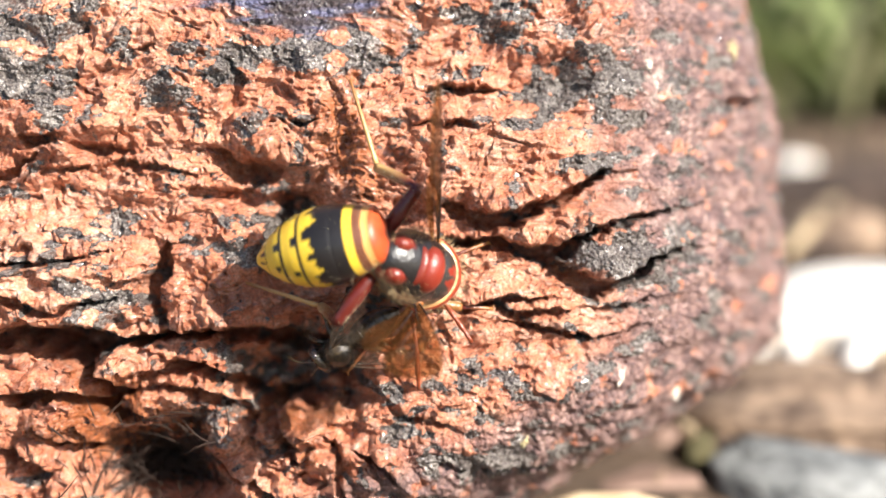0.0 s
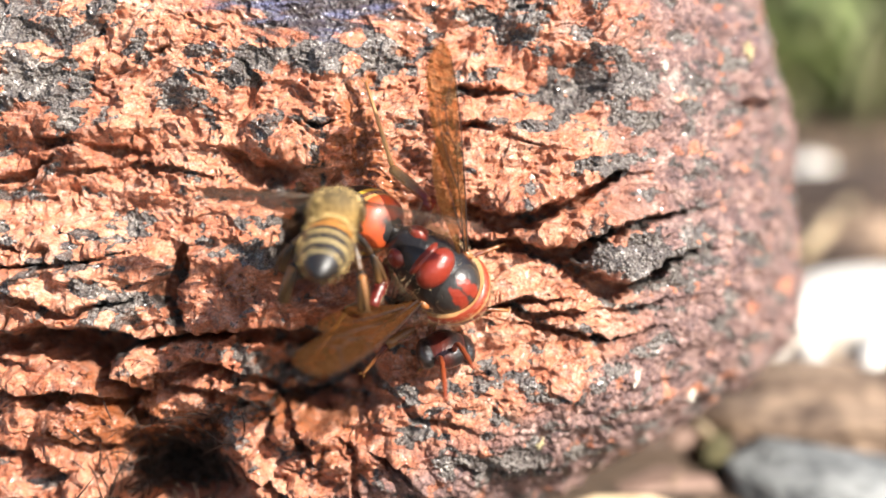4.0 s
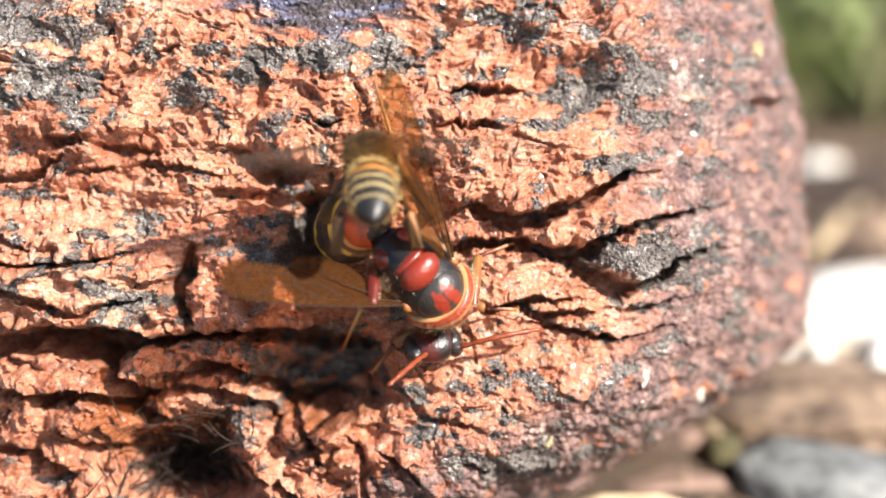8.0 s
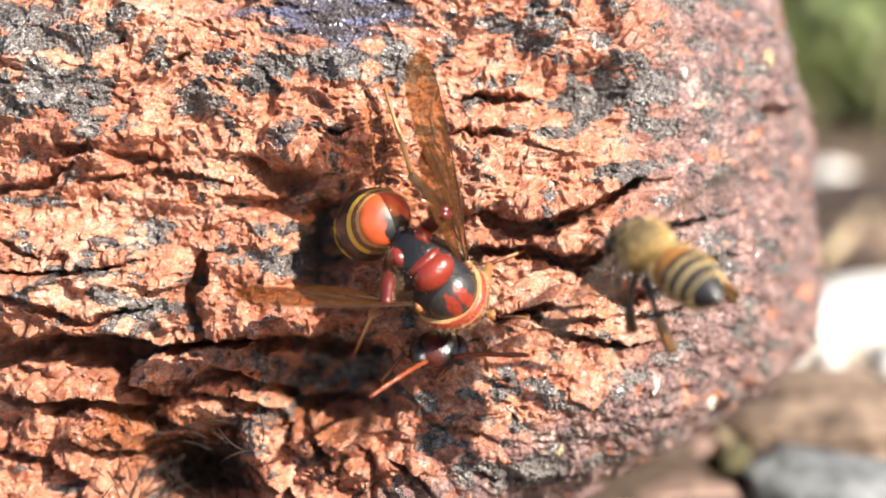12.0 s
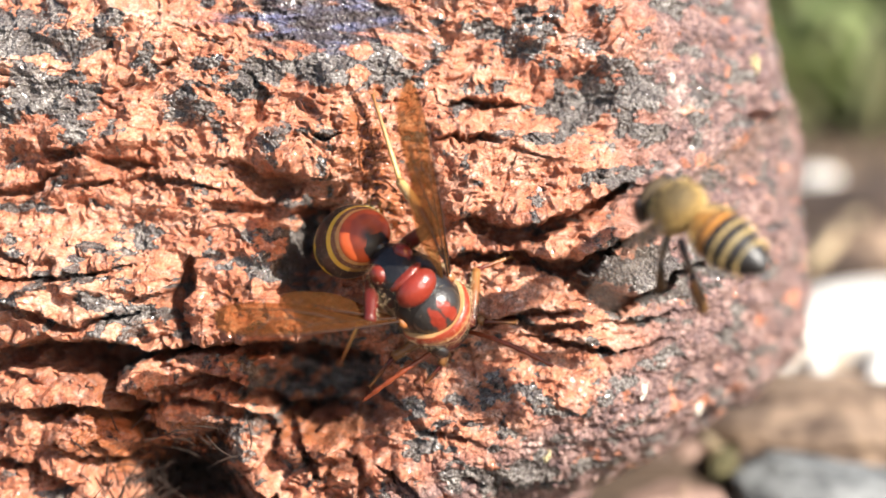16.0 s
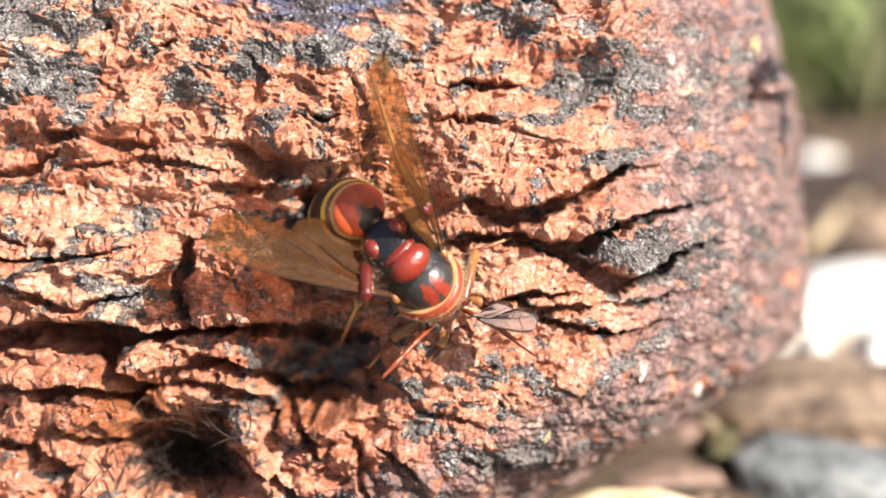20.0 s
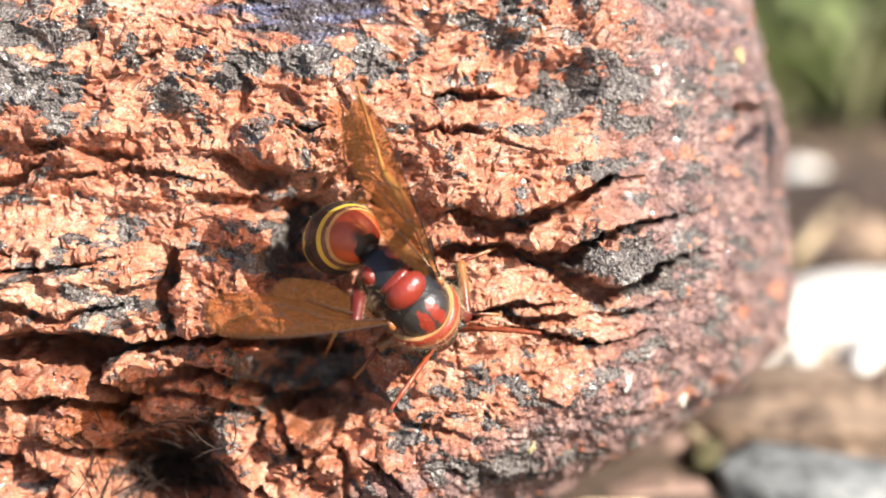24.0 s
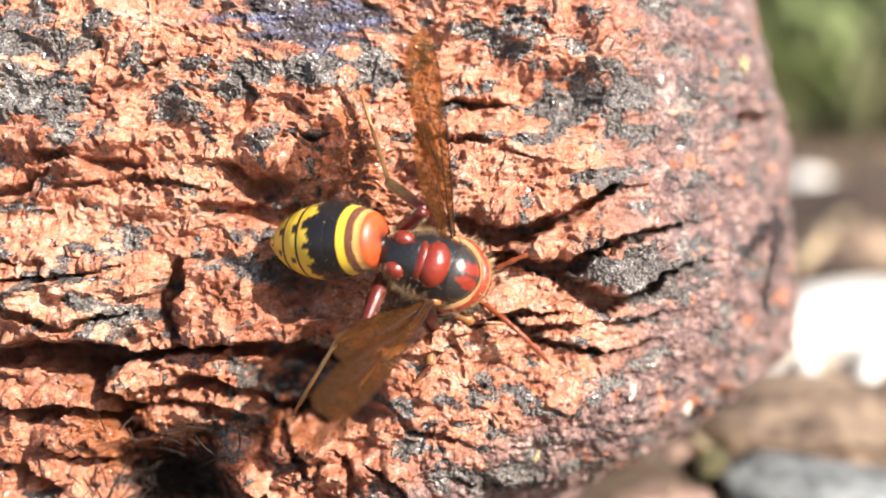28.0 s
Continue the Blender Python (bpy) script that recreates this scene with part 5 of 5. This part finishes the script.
        head.append((t, pose((3.9 + 0.9 * k) * MM, -3.4 * k * MM, (-2.4 - 0.1 * k) * MM, 0, 55 - 10 * k, -45 * k)))
        for s, rows in ((1, left_wing_rows), (-1, right_wing_rows)):
            root = (m @ (Vector((0.2, s * 2.65, 0.95)) * MM)) / MM
            tip = reach(root, *along(rows, t), 16.2 if s == 1 else 14.7)
            k, = along(left_tilt if s == 1 else right_tilt, t)
            hint = Vector((0.55 + 0.5 * k, 0.1, 0.85 - 0.85 * k)) if s == 1 else Vector((0.05, 0.3 + 0.7 * k, 0.95 - 0.8 * k))
            wing[s].append((t, inv @ at(root, axes(tip - root, hint))))
        for s, rows in ((1, left_antenna_rows), (-1, right_antenna_rows)):
            root = (m @ head[-1][1] @ (Vector((1.6, s * 0.7, 0.5)) * MM)) / MM
            tip = reach(root, *along(rows, t), 7.8)
            feeler[s].append((t, inv @ at(root, axes(tip - root, (0.1, 0.2, 1)))))
        for (s, pair), (ankle, foot, hint) in planted.items():
            if ankle is None:
                au, av, fu, fv, fh = along(stepping, t)
                ankle, foot = (au, av, 2.5), (fu, fv, fh)
            x, y, z = hip[pair]
            start = (m @ (Vector((x, s * y, z)) * MM)) / MM
            ln = hornet_legs[(s, pair)][3]
            end = face_at(*ankle)
            gap = end - start
            if gap.length > (ln[0] + ln[1]) * 0.98:
                end = start + gap * ((ln[0] + ln[1]) * 0.98 / gap.length)
            knee = elbow(start, end, ln[0], ln[1], hint)
            for i, (p, q) in enumerate(((start, knee), (knee, end), (end, face_at(*foot)))):
                legs.setdefault((s, pair, i), []).append((t, inv @ at(p, axes(q - p, (0.05, 0.1, 1)))))
    return body, tail, head, wing, feeler, legs


def flights(rows, out, hover):
    """Poses of a bee on the wing: its place over the face, and where its head points."""
    made = []
    for t, u, v, fx, fy in rows:
        flat = math.hypot(fx, fy)
        if flat > 0.97:
            fx, fy, flat = fx * 0.97 / flat, fy * 0.97 / flat, 0.97
        f = Vector((fx, fy, -math.sqrt(1 - flat * flat)))
        made.append((t, FACE @ at(face_at(u, v, out(t)), axes(f, hover))))
    return made


def beats(side, spans):
    """Strokes of one wing, forth and back, while its bee is on view."""
    def held(angle):
        return Matrix.Translation((2.9 * MM, side * 1.5 * MM, 1.3 * MM)) @ pose(0, 0, 0, side * (12 + angle), 0, side * 100)
    rows = {0: held(0)}
    for a, b in spans:
        for k in range(round(a * FPS), round(b * FPS) + 1):
            rows[k] = held((0, 68, 0, -52)[k % 4])
    rows.setdefault(round(28 * FPS), held(0))
    return [(k / FPS, rows[k]) for k in sorted(rows)]


def motions():
    body, tail, head, wing, feeler, legs = hornet_rows()
    walk(hornet, body)
    walk(gaster, tail)
    walk(hornet_head, head)
    for s in (1, -1):
        walk(hornet_wings[s], wing[s])
        walk(hornet_feelers[s], feeler[s])
    for (s, pair, i), rows in legs.items():
        walk(hornet_legs[(s, pair)][i], rows)
    bee_rows = [
        (1.2, 530, 998, 0.03, 0.4), (1.5, 537, 851, 0.05, 0.36), (1.7, 447, 799, 0.1, 0.36), (2, 251, 688, 0.21, 0.51), (2.2, 213, 604, 0.12, 0.43),
        (2.5, 241, 527, 0.33, 0.4), (2.8, 398, 500, 0.4, 0.4), (3, 566, 474, 0.26, 0.48), (3.2, 646, 447, 0.07, 0.5), (3.5, 666, 422, 0.03, 0.46),
        (4.5, 461, 407, 0.17, 0.43), (5.5, 220, 406, 0.3, 0.36), (5.8, 125, 347, 0.46, 0.3), (6, 165, 344, 0.59, 0.31), (6.5, 445, 296, 0.3, 0.36),
        (7, 690, 187, -0.02, 0.49), (7.3, 719, 177, 0.02, 0.41), (7.5, 725, 185, 0.05, 0.43), (8, 648, 310, -0.05, 0.48), (8.5, 503, 326, 0.3, 0.5),
        (9, 592, 281, 0.4, 0.46), (9.3, 676, 276, 0.05, 0.41), (9.5, 736, 291, 0.07, 0.33), (9.7, 808, 341, 0.03, 0.35), (10, 811, 441, -0.25, 0.46),
        (10.3, 750, 497, -0.05, 0.5), (10.5, 721, 475, -0.07, 0.56), (10.7, 718, 449, -0.05, 0.53), (11, 790, 411, 0.07, 0.51), (11.3, 911, 398, -0.07, 0.41),
        (11.5, 1024, 396, -0.15, 0.41), (12, 1147, 452, -0.5, 0.35), (12.5, 994, 528, -0.31, 0.36), (13.5, 1101, 462, -0.4, 0.4), (14.5, 1276, 412, -0.66, 0.26),
        (14.7, 1232, 446, -0.63, 0.3), (15, 1150, 544, -0.58, 0.43), (15.5, 1098, 520, -0.5, 0.5), (16, 1234, 377, -0.63, 0.45), (16.3, 1272, 303, -0.63, 0.46),
        (16.5, 1276, 222, -0.51, 0.48), (16.7, 1287, 135, -0.51, 0.48), (16.9, 1360, 16, -0.4, 0.43), (17, 1420, -53, -0.4, 0.43), (17.2, 1462, -134, -0.4, 0.4),
        (17.5, 1485, -184, -0.4, 0.36), (18.2, 2642, -951, -0.4, 0.33), (19, 1812, -129, -0.4, 0.36), (19.6, 2633, -641, -0.4, 0.33),
    ]
    passing_bee_rows = [
        (2.5, 1811, 577, -0.57, 0.34), (2.8, 1573, 275, -0.49, 0.32), (2.9, 1487, 156, -0.52, 0.26), (3, 1431, 62, -0.72, 0.29), (3.1, 1311, -13, -0.6, 0.26),
        (3.3, 1156, -248, -0.57, 0.29), (3.7, 956, -3048, -0.29, 0.29), (19.9, 1445, -3039, -0.29, 0.29), (20.2, 867, -314, -0.75, 0.43), (20.4, 659, -120, -0.75, 0.4),
        (20.5, 580, 14, -0.69, 0.37), (20.6, 457, 78, -0.72, 0.4), (20.7, 369, 108, -0.72, 0.4), (20.8, 271, 152, -0.72, 0.43), (20.9, 212, 184, -0.72, 0.45),
        (21, 154, 206, -0.78, 0.46), (21.1, 140, 220, -0.69, 0.43), (21.2, 97, 229, -0.66, 0.43), (21.3, 63, 197, -0.63, 0.43), (21.5, 30, 175, -0.66, 0.43),
        (21.8, -248, 74, -0.66, 0.43),
    ]
    prey = [(0, 662, 606, 2.6), (1, 690, 600, 2.4), (2, 735, 560, 0.0), (3, 740, 535, -0.5), (27.3, 740, 535, -0.5), (28, 745, 540, -0.5)]
    walk(dead_bee, [(t, FACE @ at(face_at(u, v, h), axes((-0.75, -0.45, -0.3), (0.1, -0.6, 0.8)))) for t, u, v, h in prey])
    scrap = [(0, 720, 520, 1.0), (19.3, 725, 520, 1.0), (19.6, 775, 555, 2.0), (19.9, 838, 575, 5.0), (20.3, 838, 592, 5.0), (20.5, 842, 590, 5.0), (20.8, 845, 560, 5.5), (21.1, 790, 560, 2.5), (21.6, 730, 525, 1.0), (28, 725, 520, 1.0)]
    walk(torn_wing, [(t, FACE @ at(face_at(u, v, h), axes((0.85, -0.2, 0.3), (0.5, 0.3, 0.8)))) for t, u, v, h in scrap])
    walk(bee, flights([(0, 520, 1400, 0.1, 0.4)] + bee_rows + [(28, 2600, -300, -0.4, 0.4)], lambda t: float(np.interp(t, (0, 10.8, 11.8, 17.3, 17.6), (12, 12, 18, 18, 24))), (0, 0.35, 1)))
    walk(passing_bee, flights([(0, 2800, 1100, -0.5, 0.3)] + passing_bee_rows + [(28, -2600, -300, -0.6, 0.3)], lambda t: float(np.interp(t, (0, 3.1, 3.4), (21, 21, 42))), (0, 0.6, 1)))
    for s in (1, -1):
        walk(bee_wings[s], beats(s, [(1.0, 17.5)]))
        walk(passing_wings[s], beats(s, [(2.5, 3.4), (20.2, 21.8)]))


motions()
